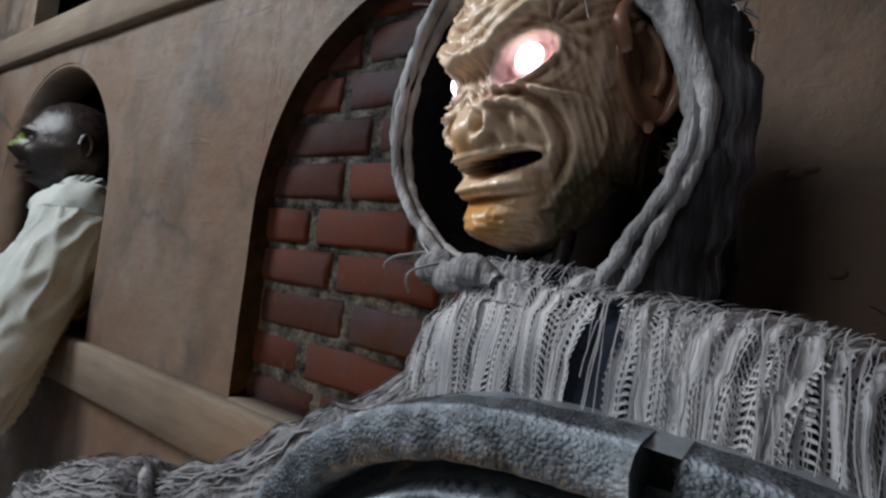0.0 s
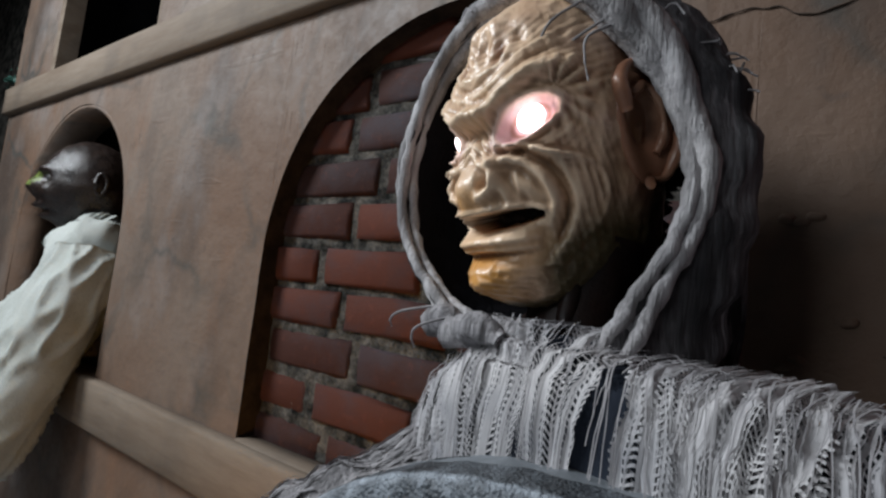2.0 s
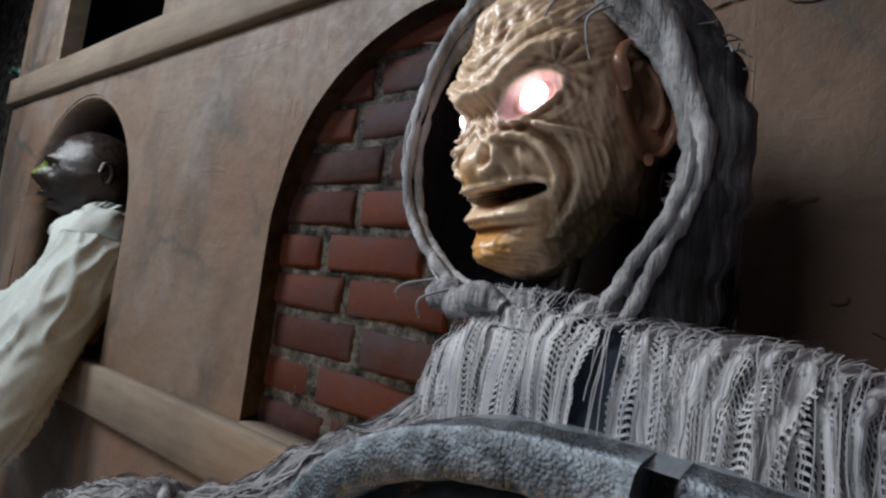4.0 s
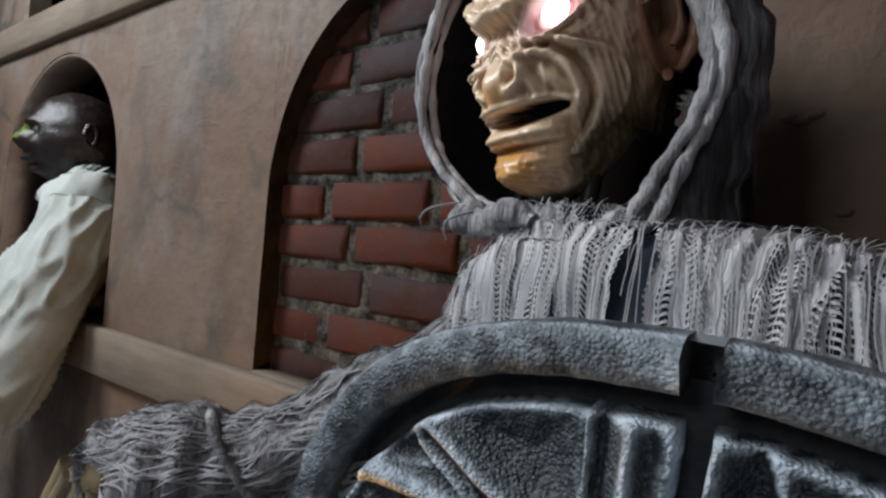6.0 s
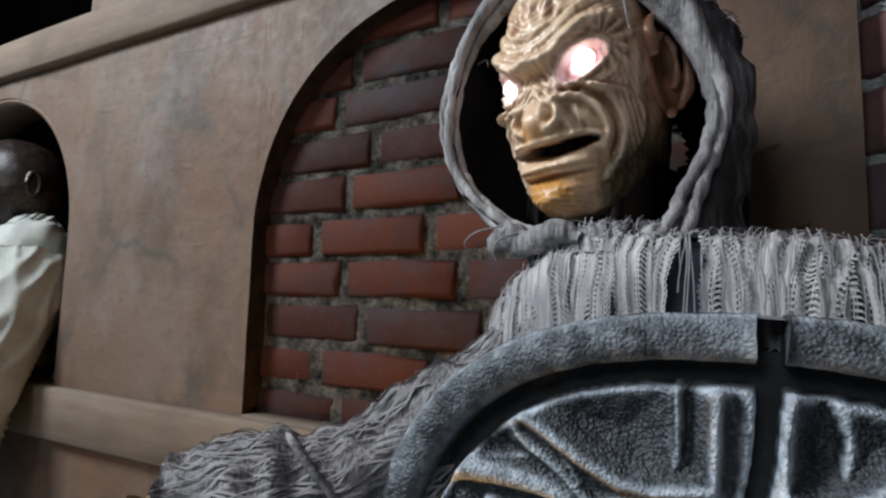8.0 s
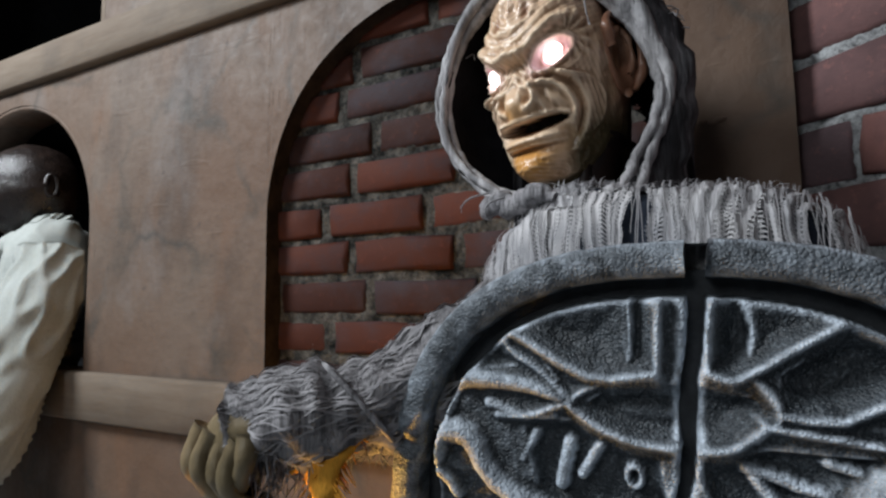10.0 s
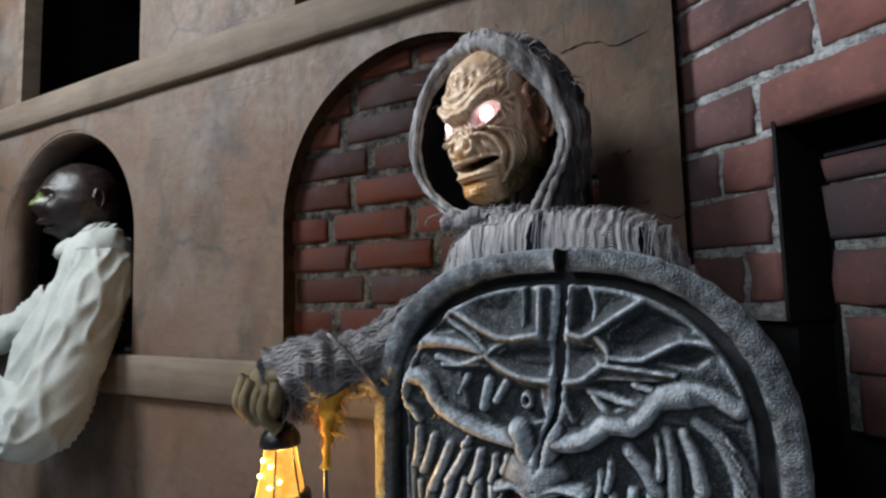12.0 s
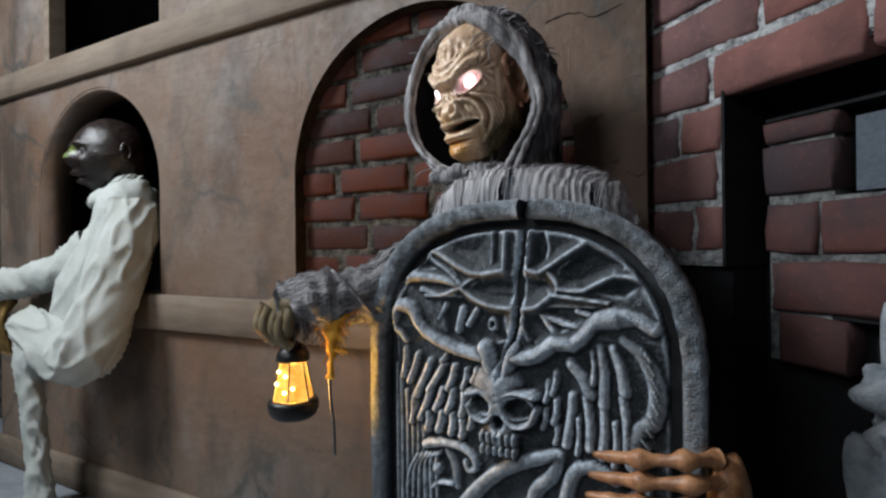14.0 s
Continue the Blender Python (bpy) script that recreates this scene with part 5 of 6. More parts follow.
def net_material():
    """Open gauze: bundled long threads and spaced cross threads with real gaps between them."""
    n = Nodes("open_gauze_net")
    att = n.tree.nodes.new("ShaderNodeAttribute")
    att.attribute_name = "weave"

    def stretched(x, y, z):
        mul = n.tree.nodes.new("ShaderNodeVectorMath")
        mul.operation = "MULTIPLY"
        mul.inputs[1].default_value = (x, y, z)
        n.tree.links.new(att.outputs["Vector"], mul.inputs[0])
        return mul.outputs["Vector"]
    sep = n.tree.nodes.new("ShaderNodeSeparateXYZ")
    n.tree.links.new(att.outputs["Vector"], sep.inputs[0])
    warp = n.noise(1, 2, 0.6, stretched(820, 5, 0))
    bundle = n.noise(1, 2, 0.5, stretched(130, 6, 0))
    fray = n.ramp(sep.outputs["Z"], 0.0, 0.004, -0.13, 0.0)
    dense = n.math("ADD", n.math("ADD", warp, n.ramp(bundle, 0.36, 0.62, -0.17, 0.15)), fray)
    wob = n.noise(1, 2, 0.5, stretched(60, 50, 0))
    row = n.math("SINE", n.math("ADD", n.math("MULTIPLY", sep.outputs["Y"], 1500.0), n.math("MULTIPLY", wob, 4.5)))
    gap = n.ramp(n.noise(1, 2, 0.5, stretched(45, 30, 0)), 0.34, 0.50, -0.15, 0.42)
    weft = n.ramp(n.math("ADD", row, gap), 0.55, 0.80)
    alpha = n.math("MAXIMUM", n.ramp(dense, 0.45, 0.49), weft)
    n.put(n.bsdf.inputs["Alpha"], alpha)
    col = n.mix(n.ramp(n.noise(15, 3, 0.6), 0.35, 0.68), (0.58, 0.56, 0.56), (0.30, 0.30, 0.32))
    n.bump(warp, 0.6, 0.002)
    return n.done(col, 0.95, spec=0.1)


GAUZE_NET = net_material()
gauze_robe()


RIM = [Vector(p) for p in ((0.0, 0.064, 0.143), (0.044, 0.045, 0.120), (0.071, 0.004, 0.080), (0.090, -0.012, 0.036), (0.100, -0.014, -0.010), (0.097, -0.004, -0.050),
                           (0.092, 0.016, -0.090), (0.086, 0.034, -0.124), (0.036, 0.016, -0.140), (-0.010, 0.074, -0.124), (-0.052, 0.092, -0.104), (-0.094, 0.102, -0.068),
                           (-0.115, 0.108, -0.015), (-0.113, 0.106, 0.040), (-0.094, 0.095, 0.095), (-0.052, 0.078, 0.132))]


def rim_point(a):
    """The hood's opening as sideways, forward, up: a = 0 at the crown, growing towards the near cheek."""
    s = (a / (2 * math.pi)) % 1 * len(RIM)
    i, t = int(s) % len(RIM), s - int(s)
    p, q, r, w = (RIM[(i + k) % len(RIM)] for k in (-1, 0, 1, 2))
    return tuple(0.5 * ((2 * q) + (r - p) * t + (2 * p - 5 * q + 4 * r - w) * t * t + (3 * q - p - 3 * r + w) * t ** 3))


def hood():
    ob = thing("hood", (0.68, -0.15, 0.67), "frayed grey gauze hood with a rolled edge on the mannequin", "hood")
    n, m = 130, 46
    outer, inner = [], []
    for i in range(n):
        a = 2 * math.pi * i / n
        lat, fwd, up = rim_point(a)
        for j in range(m + 1):
            s = j / m
            f = fwd + (-0.114 - fwd) * s
            k = max(0.02, 1 - s ** 3.2) ** 0.55 * (1 + 0.16 * math.sin(math.pi * min(1, s * 1.15)))
            low = max(0.0, -math.cos(a))
            u = up * k + (0.012 * math.sin(math.pi * s)) * (1 - low) - 0.02 * low * s
            l = lat * k + 0.012 * s * math.sin(a) * low
            p = HC + HL * l + HF * f + UP * u
            r = (HL * l + UP * u).normalized() if s < 0.98 else -HF
            fold = 0.0055 * noise.noise(Vector((a * 4.2, s * 2.0, 1))) + 0.0040 * math.sin(a * 17 + 5 * s + 4 * noise.noise(Vector((a * 2, s * 3, 7)))) * (0.35 + 0.65 * s)
            fold += 0.0018 * noise.noise(p * 120)
            outer.append(p + r * (0.004 + fold))
            inner.append(p + r * (-0.002 + fold))
    soup = Soup()
    soup.add(outer, grid_faces(n, m + 1, True))
    soup.make("hood_cloth", GAUZE_DARK, ob)
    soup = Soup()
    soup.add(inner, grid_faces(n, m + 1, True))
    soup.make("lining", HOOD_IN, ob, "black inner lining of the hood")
    # cloth hanging from the hood's sides to the shoulders
    for sgn in (1, -1):
        soup = Soup()
        v = []
        for i in range(70):
            s = i / 69
            f = -0.022 - 0.075 * s if sgn > 0 else 0.010 - 0.10 * s
            for j in range(30):
                t = j / 29
                l = (0.090 if sgn > 0 else 0.080) * math.sqrt(max(0.0, 1 - (s * 0.86) ** 3)) + 0.010 * math.sin(math.pi * t)
                fold = 0.0042 * math.sin(s * 30 + 5 * noise.noise(Vector((s * 3, t * 0.8, sgn)))) * (0.3 + 0.7 * t) + 0.002 * noise.noise(Vector((s * 40, t * 6, 3)))
                v.append(HC + HL * sgn * (l + fold) + HF * (f - 0.012 * t * sgn) + UP * (-0.005 - 0.145 * t + 0.02 * s * t))
        soup.add(v, grid_faces(70, 30))
        drop = soup.make("hood_drape", DRAPE, ob, "streaked dark cloth falling from the hood")
        solid = drop.modifiers.new("thickness", "SOLIDIFY")
        solid.thickness = 0.002
    # rolled edge, thicker over the crown
    soup = Soup()
    for strand in range(3):
        pts, rad = [], []
        for i in range(131):
            a = 2 * math.pi * i / 130
            lat, fwd, up = rim_point(a)
            tw = strand * 2.09 + 1.6 * noise.noise(Vector((a * 1.3, strand * 2, 4)))
            k = 1 + 0.055 * math.cos(tw) + 0.03 + 0.015 * noise.noise(Vector((a * 5, strand, 0)))
            crown = max(0.0, math.cos(a - 0.35)) ** 2
            p = HC + HL * lat * k + HF * (fwd + 0.006 * math.sin(tw) - 0.006) + UP * up * k
            pts.append(p)
            tuck = 1 - 0.85 * bell(a, 3.14, 0.30)
            rad.append((0.0050 + 0.0085 * crown + 0.0016 * noise.noise(Vector((a * 9, strand * 3, 5)))) * tuck)
        tube(soup, pts, rad, 8, 0, 0.0022, 110)
    soup.make("rolled_edge", PALE_GAUZE, ob, "twisted pale edge of the hood")
    # knot under the chin and tuft on the crown
    soup = Soup()
    k0 = HC - UP * 0.130 + HF * 0.078 - HL * 0.030
    for q in range(5):
        c = k0 + HL * (0.018 * q - 0.02) + UP * (0.004 * math.sin(q * 2.1))
        tube(soup, spline([c - HL * 0.018 - UP * 0.004, c + HF * 0.008 + UP * 0.003, c + HL * 0.018 - UP * 0.003], 9), [0.007, 0.010, 0.012, 0.0125, 0.012, 0.011, 0.010, 0.008, 0.005], 9, 0, 0.004, 90)
    soup.make("knot", GAUZE, ob, "knotted gauze tie below the chin")
    soup = Soup()
    rnd = random.Random(8)
    for q in range(110):
        a = rnd.gauss(0.30, 0.45)
        lat, fwd, up = rim_point(a)
        p = HC + HL * lat * 1.10 + HF * (fwd - rnd.uniform(0.0, 0.05)) + UP * (up * 1.12)
        e = p + Vector((rnd.uniform(-0.02, 0.025), rnd.uniform(-0.02, 0.02), rnd.uniform(-0.012, 0.016)))
        tube(soup, spline([p, (p + e) / 2 + Vector((rnd.uniform(-0.006, 0.006), 0, rnd.uniform(0, 0.01))), e], 6), [0.0008] * 6, 4, 0)
    for sa, way, length in ((0.50, -0.020, 0.060), (0.62, -0.042, 0.066), (0.66, 0.004, 0.048), (3.75, -0.03, 0.020), (3.6, -0.01, 0.025)):
        lat, fwd, up = rim_point(sa)
        p = HC + HL * lat + HF * (fwd + 0.012) + UP * up
        tube(soup, spline([p, p + HL * way * 0.35 + HF * 0.022 - UP * length * 0.35, p + HL * way * 0.8 + HF * 0.024 - UP * length * 0.7, p + HL * way + HF * 0.020 - UP * length], 14), [0.0012 - 0.0006 * q / 13 for q in range(14)], 5, 0, 0.0005, 200)
    tagged(soup.make("loose_threads", STRAND, ob), "stray pale threads on the crown", kind="stuff")


DRAPE = cloth_material("black_streaked_gauze", (0.075, 0.072, 0.076), (0.014, 0.014, 0.016), 160, 0.95, 0.9)
GAUZE_DARK = cloth_material("dark_grey_gauze", (0.155, 0.150, 0.156), (0.024, 0.024, 0.028), 200, 0.95, 0.80)
hood()

# ---------------------------------------------------------------- lantern


def lantern():
    c = Vector((0.376, -0.385, 0.0))
    ob = thing("lantern", (c.x, c.y, 0.255), "small black lantern with glowing amber panes held by the hand", "lantern")

    def lathe(name, prof, mat, label="", sides=24):
        soup = Soup()
        v = []
        for k in range(sides):
            a = 2 * math.pi * k / sides
            for r, z in prof:
                v.append((c.x + r * math.cos(a), c.y + r * math.sin(a), z))
        soup.add(v, grid_faces(sides, len(prof), True))
        soup.make(name, mat, ob, label)
    lathe("base", ((0.0, 0.252), (0.030, 0.252), (0.038, 0.258), (0.042, 0.268), (0.042, 0.279), (0.040, 0.283), (0.0, 0.283)), IRON)
    lathe("roof", ((0.0, 0.386), (0.007, 0.384), (0.010, 0.378), (0.018, 0.374), (0.026, 0.362), (0.0275, 0.356), (0.0275, 0.348), (0.022, 0.346), (0.0, 0.346)), IRON)
    lathe("finial", ((0.0, 0.409), (0.005, 0.407), (0.007, 0.402), (0.005, 0.397), (0.004, 0.393), (0.009, 0.388), (0.0, 0.385)), IRON)
    for k in range(6):
        a, b = 2 * math.pi * k / 6, 2 * math.pi * (k + 1) / 6
        soup = Soup()
        ring = []
        for r, z in ((0.0335, 0.284), (0.0205, 0.345)):
            ring += [(c.x + r * math.cos(a), c.y + r * math.sin(a), z), (c.x + r * math.cos(b), c.y + r * math.sin(b), z)]
        inner = [(c.x + (x - c.x) * 0.95, c.y + (y - c.y) * 0.95, z) for x, y, z in ring]
        soup.add(ring + inner, [(0, 1, 3, 2), (4, 6, 7, 5), (0, 4, 5, 1), (2, 3, 7, 6), (0, 2, 6, 4), (1, 5, 7, 3)])
        pane = soup.make("pane", GLASS, ob, "glowing amber pane", False)
        pane.visible_shadow = False
        soup = Soup()
        tube(soup, [(c.x + 0.0350 * math.cos(a), c.y + 0.0350 * math.sin(a), 0.281), (c.x + 0.0215 * math.cos(a), c.y + 0.0215 * math.sin(a), 0.349)], [0.0016, 0.0014], 6)
        soup.make("bar", IRON, ob)
    for dx, dy, z in ((-0.012, -0.026, 0.312), (0.008, -0.0285, 0.300), (0.006, -0.0245, 0.326), (-0.009, -0.0235, 0.332), (0.018, -0.020, 0.306)):
        soup = Soup()
        ball(soup, (c.x + dx, c.y + dy, z), 0.0030, 0, 10, 8)
        soup.make("led_bulb", BULB, ob, "bright warm point of light")


lantern()

# ---------------------------------------------------------------- mannequin in the niche
DC = Vector((-0.905, 0.045, 0.868))
DF = Vector((-0.26, -0.965, 0)).normalized()
DL = Vector((0.965, -0.26, 0)).normalized()


def dark_doll():
    soup = Soup()
    nu, nv = 90, 70
    v, green = [], []
    for i in range(nu):
        for j in range(nv + 1):
            a, b = 2 * math.pi * i / nu, math.pi * j / nv
            l, f, u = math.sin(a) * math.sin(b), math.cos(a) * math.sin(b), math.cos(b)
            p = Vector((l * 0.113 * (1 - 0.22 * max(0, -u)), f * 0.126 * (1 - 0.1 * max(0, -u)), u * 0.140))
            m, z, d = abs(p.x), p.z, 0.0
            if f > -0.1:
                k = min(1, (f + 0.1) / 0.4)
                d += k * (0.012 * bell(m, 0.04, 0.03) * bell(z, 0.035, 0.014) - 0.018 * bell(m, 0.045, 0.018) * bell(z, 0.012, 0.014)
                          + 0.024 * bell(m, 0, 0.022) * bell(z, -0.014, 0.026) + 0.022 * bell(m, 0, 0.03) * bell(z, -0.062, 0.009)
                          + 0.018 * bell(m, 0, 0.03) * bell(z, -0.088, 0.011) - 0.012 * bell(m, 0, 0.03) * bell(z, -0.074, 0.005)
                          + 0.012 * bell(m, 0.055, 0.02) * bell(z, -0.025, 0.02))
            d += 0.003 * noise.noise(p * 30) + 0.0015 * noise.noise(p * 90)
            q = p + Vector((l * 0.4, f, u * 0.3)).normalized() * d
            v.append(DC + DL * q.x + DF * q.y + UP * q.z)
            green.append(bell(p.x, 0.012, 0.022) * bell(z, 0.012, 0.026) * (f > 0.3))
    faces = grid_faces(nu, nv + 1, True)
    soup.add(v, faces)
    for q, face in enumerate(faces):
        if green[face[0]] + 0.35 * noise.noise(v[face[0]] * 70) > 0.55:
            soup.s[q] = 1
    for sgn in (1, -1):
        ball(soup, DC + DL * 0.044 * sgn + DF * 0.092 + UP * 0.013, 0.017, 2, 14, 10)
    # ear, neck, trunk core
    e = DC + DL * 0.104 - DF * 0.012 + UP * 0.012
    tube(soup, [e + DF * 0.014 * math.cos(a) + UP * 0.030 * math.sin(a) + DL * 0.006 for a in [0.5 * k for k in range(13)]], [0.007] * 13, 8, 0, 0.001, 60)
    tube(soup, [DC - UP * 0.07 - DF * 0.03, DC - UP * 0.16 - DF * 0.02, DC - UP * 0.30 - DF * 0.02], [0.062, 0.060, 0.10], 16)
    tube(soup, [DC - UP * 0.3, Vector((-0.86, 0.03, 0.42)), Vector((-0.86, 0.10, 0.40))], [0.10, 0.12, 0.10], 12)
    # gilded bony hand beyond the sleeve
    h = Vector((-1.315, -0.11, 0.365))
    ball(soup, h, (0.045, 0.03, 0.05), 3, 14, 10, 0.3, 30)
    for k in range(4):
        p = h + Vector((0.028 - 0.022 * k, -0.010, -0.02))
        tube(soup, spline([p, p + Vector((0.006, -0.02, -0.06)), p + Vector((0.012, -0.006, -0.13)), p + Vector((0.016, 0.004, -0.18))], 12), [0.015, 0.013, 0.011, 0.014, 0.012, 0.010, 0.010, 0.012, 0.010, 0.008, 0.007, 0.004], 8, 3)
    ob = soup.make("mannequin", [DOLL_SKIN, DOLL_GREEN, DOLL_EYE, BRASS])
    return tagged(ob, "bald glossy dark mannequin leaning out of an arched opening", "mannequin")


dark_doll()


def cloth_tube(soup, path, radii, n=60, m=36, fold=0.014, freq=7.0, squash=(1, 1), seed=0.0, shift=0.0):
    line = spline(path, n)
    v = []
    for i, p in enumerate(line):
        t = i / (n - 1)
        x = t * (len(radii) - 1)
        k = min(int(x), len(radii) - 2)
        r0 = radii[k] + (radii[k + 1] - radii[k]) * (x - k)
        d = (line[min(i + 1, n - 1)] - line[max(i - 1, 0)]).normalized()
        side = d.cross(Vector((0.2, 0.9, 0.1))).normalized()
        top = side.cross(d)
        for q in range(m):
            a = 2 * math.pi * q / m
            w = side * math.cos(a) * squash[0] + top * math.sin(a) * squash[1]
            b = a + 2.2 * t + 0.5 * math.sin(5 * t + seed)
            ring = Vector((math.cos(b), math.sin(b), 0))
            long = noise.noise(ring * 1.2 + Vector((seed, 0, t * freq * 0.5)))
            crease = (1 - abs(noise.noise(ring * 1.7 + Vector((5 + seed, 2, t * freq * 0.75 + 0.8 * math.sin(a + seed)))))) ** 5
            small = noise.noise(ring * 4 + Vector((seed, 7, t * freq * 2.2)))
            r = r0 + fold * 0.7 * long + fold * 0.9 * crease - fold * 0.25 + fold * 0.10 * small
            v.append(p + w * r)
    k = len(soup.v)
    soup.add(v, grid_faces(n, m, False, True) + [tuple(range(m))[::-1], tuple((n - 1) * m + q for q in range(m))])


def white_shirt():
    ob = thing("white_shirt", (-0.85, -0.02, 0.40), "loose off-white cotton shirt hanging over the sill", "shirt")
    soup = Soup()
    cloth_tube(soup, [(-0.835, 0.05, 0.775), (-0.815, 0.05, 0.735), (-0.79, 0.03, 0.68), (-0.80, 0.0, 0.55), (-0.84, -0.06, 0.40), (-0.88, -0.10, 0.28)],
               [0.064, 0.085, 0.122, 0.134, 0.130, 0.09], 90, 84, 0.014, 7.5, (1.0, 0.8))
    soup.make("shirt_body", SHIRT, ob)
    soup = Soup()
    cloth_tube(soup, [(-0.70, -0.01, 0.69), (-0.675, -0.04, 0.58), (-0.665, -0.10, 0.42), (-0.665, -0.145, 0.28), (-0.72, -0.165, 0.215), (-0.84, -0.18, 0.25), (-0.98, -0.19, 0.31)],
               [0.066, 0.080, 0.080, 0.084, 0.086, 0.072, 0.05], 110, 80, 0.015, 9.0, (1, 1), 4.0)
    soup.make("sleeve", SHIRT, ob, "full puffed sleeve")
    soup = Soup()
    cloth_tube(soup, [(-0.98, 0.02, 0.55), (-1.08, -0.05, 0.47), (-1.20, -0.10, 0.435), (-1.33, -0.13, 0.415)], [0.08, 0.06, 0.055, 0.06], 40, 30, 0.014, 12, (1, 0.8), 9.0)
    soup.make("sleeve", SHIRT, ob, "far sleeve reaching out")
    soup = Soup()
    cloth_tube(soup, [(-0.96, -0.18, 0.33), (-0.98, -0.19, 0.20), (-0.985, -0.175, 0.02), (-0.99, -0.16, -0.15), (-0.99, -0.15, -0.325)], [0.055, 0.075, 0.065, 0.07, 0.085], 70, 30, 0.020, 11, (1, 0.45), 2.0)
    soup.make("hanging_tail", SHIRT, ob, "long cloth tail reaching the floor")
    soup = Soup()
    pts = []
    for k in range(25):
        a = 2 * math.pi * k / 24
        pts.append(DC + Vector((0.045, 0.0, -0.135)) + DL * 0.075 * math.sin(a) + DF * 0.085 * math.cos(a) + UP * (0.012 * math.sin(a) - 0.02 * math.cos(a)))
    tube(soup, pts, [0.015] * 25, 10, 0, 0.005, 40, 1.9)
    soup.make("collar", SHIRT, ob, "stand-up collar")


white_shirt()

# ---------------------------------------------------------------- leaves beyond the facade's end


def ivy():
    soup = Soup()
    rnd = random.Random(3)
    for k in range(26):
        c = Vector((rnd.uniform(-1.95, -1.70), rnd.uniform(0.04, 0.10), rnd.uniform(1.28, 1.42)))
        d = Vector((rnd.uniform(-1, 1), rnd.uniform(-0.6, 0.1), rnd.uniform(-1, 0.4))).normalized()
        e = d.cross(Vector((0, 1, 0.2))).normalized()
        n = d.cross(e)
        r = rnd.uniform(0.02, 0.035)
        v = [c, c + d * r * 0.5 + e * r * 0.5 + n * 0.004, c + d * r * 1.6, c + d * r * 0.5 - e * r * 0.5 + n * 0.004]
        soup.add(v, [(0, 1, 2), (0, 2, 3)])
    tagged(soup.make("ivy", LEAF, smooth=False), "dark teal artificial ivy leaves on the brick wall", "ivy", kind="stuff")


ivy()

# ---------------------------------------------------------------- brick walls


def brick_mesh(name, w, h, d, seed, mat):
    """A worn brick, its face towards -y, standing from (0, 0, 0) along x and z."""
    rnd = random.Random(seed)
    j = lambda q: rnd.uniform(-q, q) * 1.5
    b = 0.0055
    v = []
    for y, i in ((d, 0.0), (b, 0.0), (0.0, b)):
        for x, z in ((i, i), (w * 0.5, i), (w - i, i), (w - i, h * 0.5), (w - i, h - i), (w * 0.5, h - i), (i, h - i), (i, h * 0.5)):
            v.append((x + j(0.0024), y + (j(0.0005) if y < d else 0), z + j(0.0024)))
    v.append((w / 2 + j(0.01), -0.0006 + j(0.0003), h / 2 + j(0.005)))
    f = []
    for r in (0, 8):
        f += [(r + k, r + (k + 1) % 8, r + 8 + (k + 1) % 8, r + 8 + k) for k in range(8)]
    f += [(16 + k, 16 + (k + 1) % 8, 24) for k in range(8)]
    data = bpy.data.meshes.new(name)
    data.from_pydata(v, [], f)
    data.materials.append(mat)
    data.polygons.foreach_set("use_smooth", [True] * len(data.polygons))
    data.update()
    return data


def lay(parent, courses, pitch, height, depth, mat, m, seed):
    """Lays courses of (z, [start, end, ...]) as bricks under parent."""
    rnd = random.Random(seed)
    cache = {}
    for z, joints in courses:
        for a, b in joints:
            w = round((b - a) / 0.01) * 0.01
            key = (w, rnd.randrange(3))
            if w < 0.02:
                continue
            if key not in cache:
                cache[key] = brick_mesh("brick", w, height, depth, hash(key[1]) + int(w * 1000), mat)
            ob = new("brick", cache[key])
            ob.parent = parent
            ob.matrix_basis = m @ pose(a, rnd.uniform(-0.0025, 0.0025), z + rnd.uniform(-0.002, 0.002), rnd.uniform(-1.2, 1.2), rnd.uniform(-0.8, 0.8), rnd.uniform(-1.0, 1.0))


def run(x0, x1, first, length, joint):
    """Bricks of a course between x0 and x1; one of them starts at first."""
    out = []
    a = first - (length + joint) * math.ceil((first - x0) / (length + joint) + 1)
    while a < x1:
        lo, hi = max(a, x0), min(a + length, x1)
        if hi - lo > 0.03:
            out.append((lo, hi))
        a += length + joint
    return out


def crumble(soup, x0, x1, z0, z1, y, step, amount, m):
    """A sheet of lumpy mortar that stands between the bricks."""
    nx, nz = int((x1 - x0) / step) + 1, int((z1 - z0) / step) + 1
    v = []
    for i in range(nx):
        for j in range(nz):
            x, z = x0 + (x1 - x0) * i / (nx - 1), z0 + (z1 - z0) * j / (nz - 1)
            q = Vector((x, 0.3, z))
            lump = 0.6 * noise.noise(q * 55) + 0.5 * noise.noise(q * 140) + 0.25 * abs(noise.noise(q * 23))
            v.append(m @ Vector((x + 0.002 * noise.noise(q * 90), y - amount * lump, z)))
    soup.add(v, [f[::-1] for f in grid_faces(nx, nz)])


s = Soup()
box(s, (-0.06, 0.040, 0.34), (0.86, 0.085, 1.14))
s.v = [(x, y if y > 0.05 else 0.0425, z) for x, y, z in s.v]
crumble(s, -0.03, 0.80, 0.39, 1.12, 0.0420, 0.005, 0.0045, pose(0, 0, 0))
ARCH_WALL = tagged(s.make("wall_arch", MORTAR_A, smooth=False), "red brick infill of the large arched opening with pale uneven mortar", "wall", kind="structure")
COURSES = []
for k in range(11):
    top = 0.443 + 0.0750 * k
    COURSES.append((top - 0.0585, run(-0.05, 0.85, (0.20, 0.156, 0.245, 0.203, 0.144, 0.208, 0.258, 0.183, 0.215, 0.16, 0.25)[k], 0.201, 0.021)))
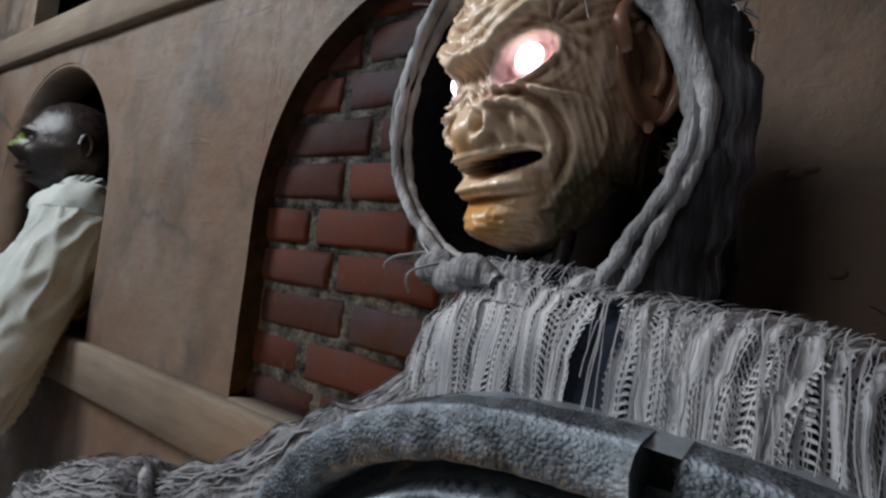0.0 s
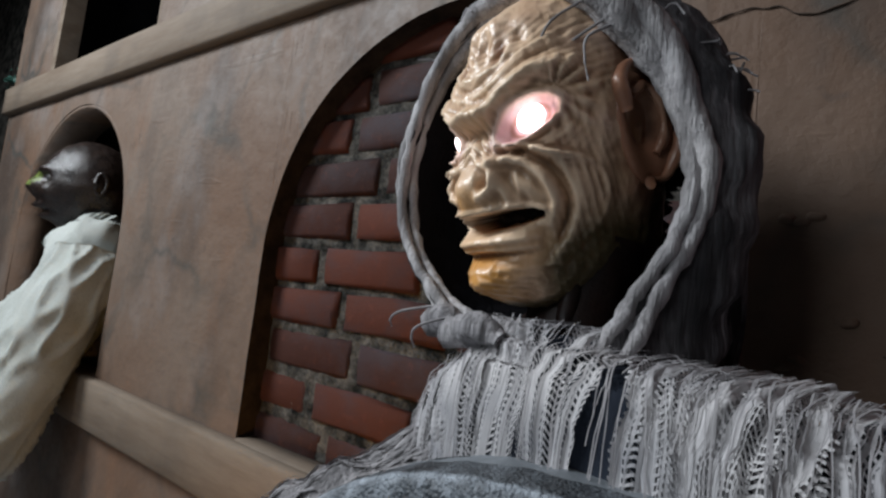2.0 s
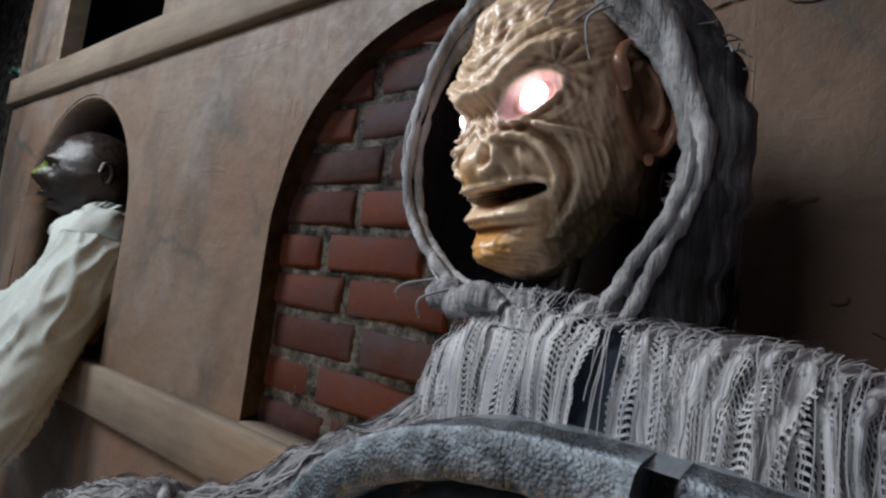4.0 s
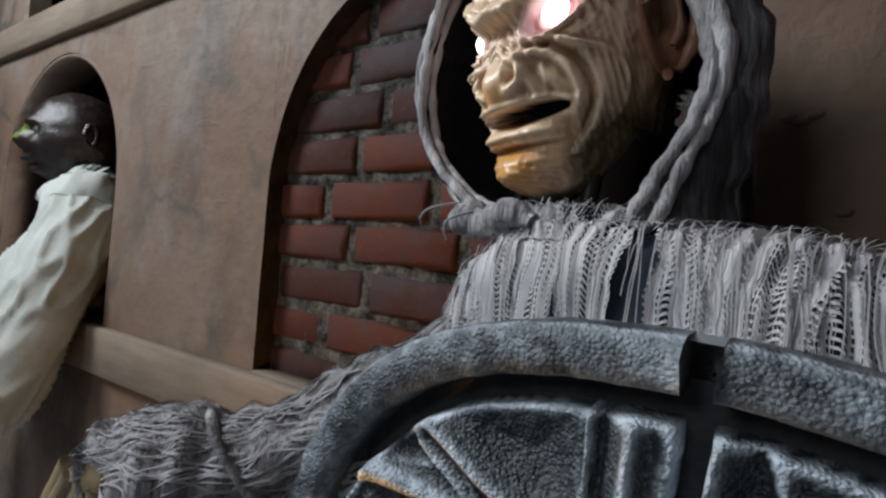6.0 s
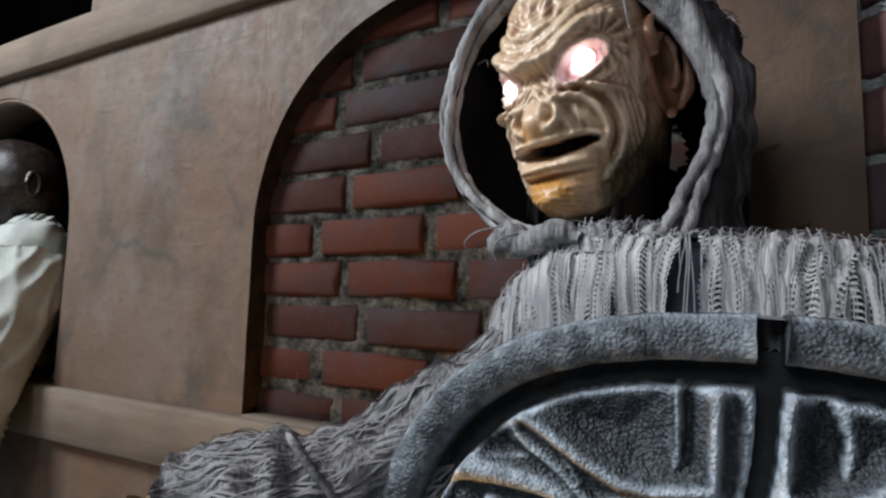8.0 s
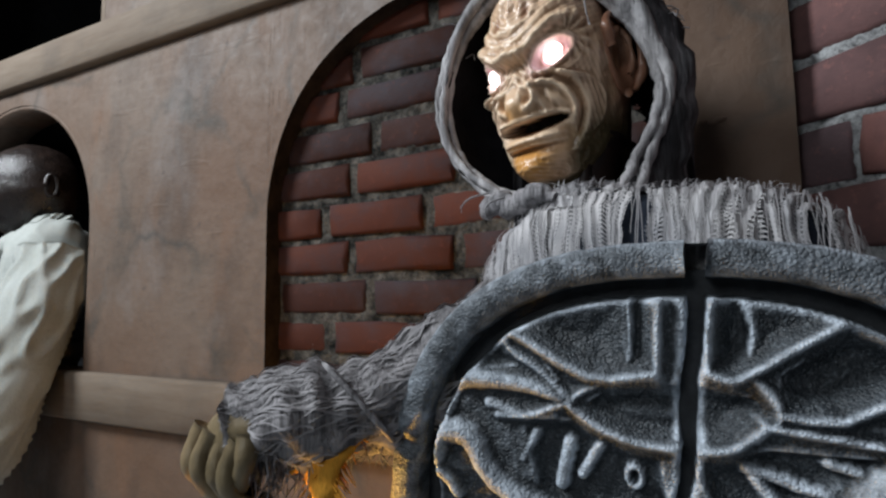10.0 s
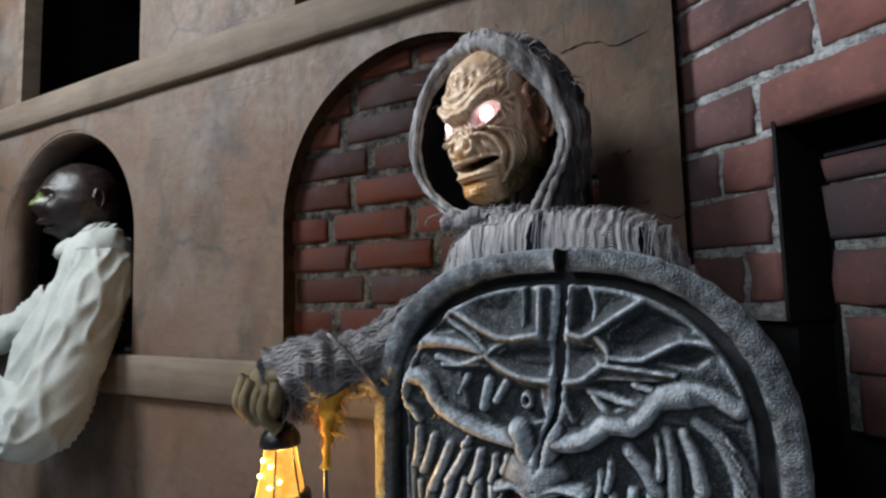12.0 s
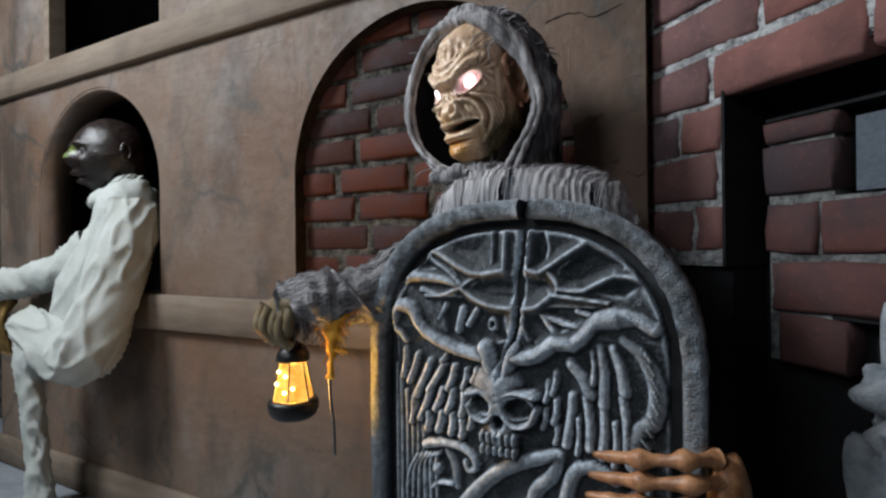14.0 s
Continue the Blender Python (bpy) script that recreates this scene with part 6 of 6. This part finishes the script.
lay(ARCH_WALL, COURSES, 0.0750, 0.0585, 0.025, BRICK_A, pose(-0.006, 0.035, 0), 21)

# the hall's own brick wall, standing askew beside the facade
TURN = -40.0
SIDE = pose(0.944, 0.003, 0, 0, 0, TURN)
s = Soup()
box(s, (-0.9, 0.004, 0.50), (0.097, 0.10, 2.3))
box(s, (0.097, 0.004, 0.805), (2.2, 0.10, 2.3))
s.v = [tuple(SIDE @ Vector(p)) for p in s.v]
crumble(s, -0.25, 0.095, 0.505, 1.30, 0.0010, 0.0045, 0.0048, SIDE)
crumble(s, 0.0952, 0.80, 0.808, 1.30, 0.0010, 0.0045, 0.0048, SIDE)
SIDE_WALL = tagged(s.make("wall_side", MORTAR_B, smooth=False), "old red brick wall with crumbling white mortar and black gaps", "wall", kind="structure")
s = Soup()
box(s, (0.132, 0.062, 0.350), (0.232, 0.1015, 0.732))
box(s, (0.232, 0.062, 0.430), (2.2, 0.1015, 0.605))
s.v = [tuple(SIDE @ Vector(p)) for p in s.v]
PIER = tagged(s.make("wall_pier", MORTAR_C, smooth=False), "sooty red brick pier set back in the gap of the old wall", "wall", kind="structure")
# added black boards: the shade in the wall's gaps is put in as surfaces
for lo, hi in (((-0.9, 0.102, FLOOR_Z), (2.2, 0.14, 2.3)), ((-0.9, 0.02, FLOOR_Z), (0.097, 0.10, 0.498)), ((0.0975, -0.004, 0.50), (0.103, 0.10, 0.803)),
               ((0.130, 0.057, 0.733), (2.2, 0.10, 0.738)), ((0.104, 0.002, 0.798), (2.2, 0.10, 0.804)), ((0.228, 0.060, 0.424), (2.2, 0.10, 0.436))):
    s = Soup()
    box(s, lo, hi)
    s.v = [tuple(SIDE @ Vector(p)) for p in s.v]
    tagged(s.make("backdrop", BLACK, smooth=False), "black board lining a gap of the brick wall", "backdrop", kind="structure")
COURSES = []
for k in range(-11, 16):
    z = 0.605 + 0.0845 * k
    start = (-0.055 + 0.115 * (k % 2) + 0.02 * math.sin(k * 2.3))
    if k == 1:
        start = 0.014
    if k == 2:
        start = 0.080
    if k == 3:
        start = 0.172
    if k == 0:
        start = -0.145
    bricks = run(-0.30, 1.75, start, 0.226, 0.013)
    keep = []
    for a, b in bricks:
        if z < 0.76:
            if b <= 0.10 or a >= 0.165:
                keep.append((a, b))
            else:
                if a < 0.07:
                    keep.append((a, 0.092))
                if b > 0.20 and z < 0.68:
                    keep.append((0.172, b))
        else:
            keep.append((a, b))
    if z < 0.74:
        keep = [(a, b) for a, b in keep if b <= 0.165 or a >= 0.20] + [(0.172, 0.258)]
        keep = [(max(a, 0.268), b) if a > 0.18 else (a, b) for a, b in keep if b > 0.29 or a < 0.18]
    if 0.58 < z < 0.70:
        keep = [(a, b) for a, b in keep if not (a > 0.24 or b > 0.32)]
    if z < 0.40:
        keep = [(0.172, 0.255)] if z > 0.33 else []
    if 0.93 < z < 1.02:
        keep = [(a, b) for a, b in keep if not (0.03 < a < 0.12)]
    if z < 0.50:
        keep = [(a, b) for a, b in keep if a > 0.15]
    COURSES.append((z + 0.008, [(a, b) for a, b in keep if a < 0.165 or z >= 0.74]))
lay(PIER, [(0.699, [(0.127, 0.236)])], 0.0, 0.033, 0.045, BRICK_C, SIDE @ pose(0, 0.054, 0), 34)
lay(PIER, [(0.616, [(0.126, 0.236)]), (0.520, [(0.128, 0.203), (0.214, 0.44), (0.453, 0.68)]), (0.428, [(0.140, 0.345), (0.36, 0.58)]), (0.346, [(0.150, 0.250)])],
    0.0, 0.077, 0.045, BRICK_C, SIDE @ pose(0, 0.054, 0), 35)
lay(SIDE_WALL, COURSES, 0.0845, 0.0725, 0.045, BRICK_B, SIDE @ pose(0, -0.006, 0), 33)

# a slate board and a rock set in the gaps of the side wall
s = Soup()
box(s, (0.256, 0.070, 0.610), (1.2, 0.10, 0.716))
s.v = [tuple(SIDE @ Vector(p)) for p in s.v]
tagged(s.make("slate_board", SLATE, smooth=False), "slate blue board set in a gap of the brick wall", "board")
s = Soup()
ball(s, SIDE @ Vector((0.36, 0.055, 0.315)), (0.075, 0.05, 0.075), 0, 60, 44, 0.6, 34)
ball(s, SIDE @ Vector((0.37, 0.055, 0.06)), (0.10, 0.05, 0.40), 0, 60, 60, 0.5, 24)
tagged(s.make("rock", ROCK), "rough grey rock wedged in a hole of the brick wall", "rock")

# old brick beyond the facade's end
s = Soup()
box(s, (-3.4, 0.26, FLOOR_Z), (-1.55, 0.34, 2.3))
FAR_WALL = tagged(s.make("wall_far", MORTAR_A, smooth=False), "red brick wall beyond the end of the plaster facade", "wall", kind="structure")
COURSES = [(1.05 + 0.0752 * k, run(-2.6, -1.56, -1.9 + 0.11 * (k % 2), 0.205, 0.014)) for k in range(12)]
lay(FAR_WALL, COURSES, 0.0752, 0.063, 0.03, BRICK_B, pose(0, 0.252, 0), 5)
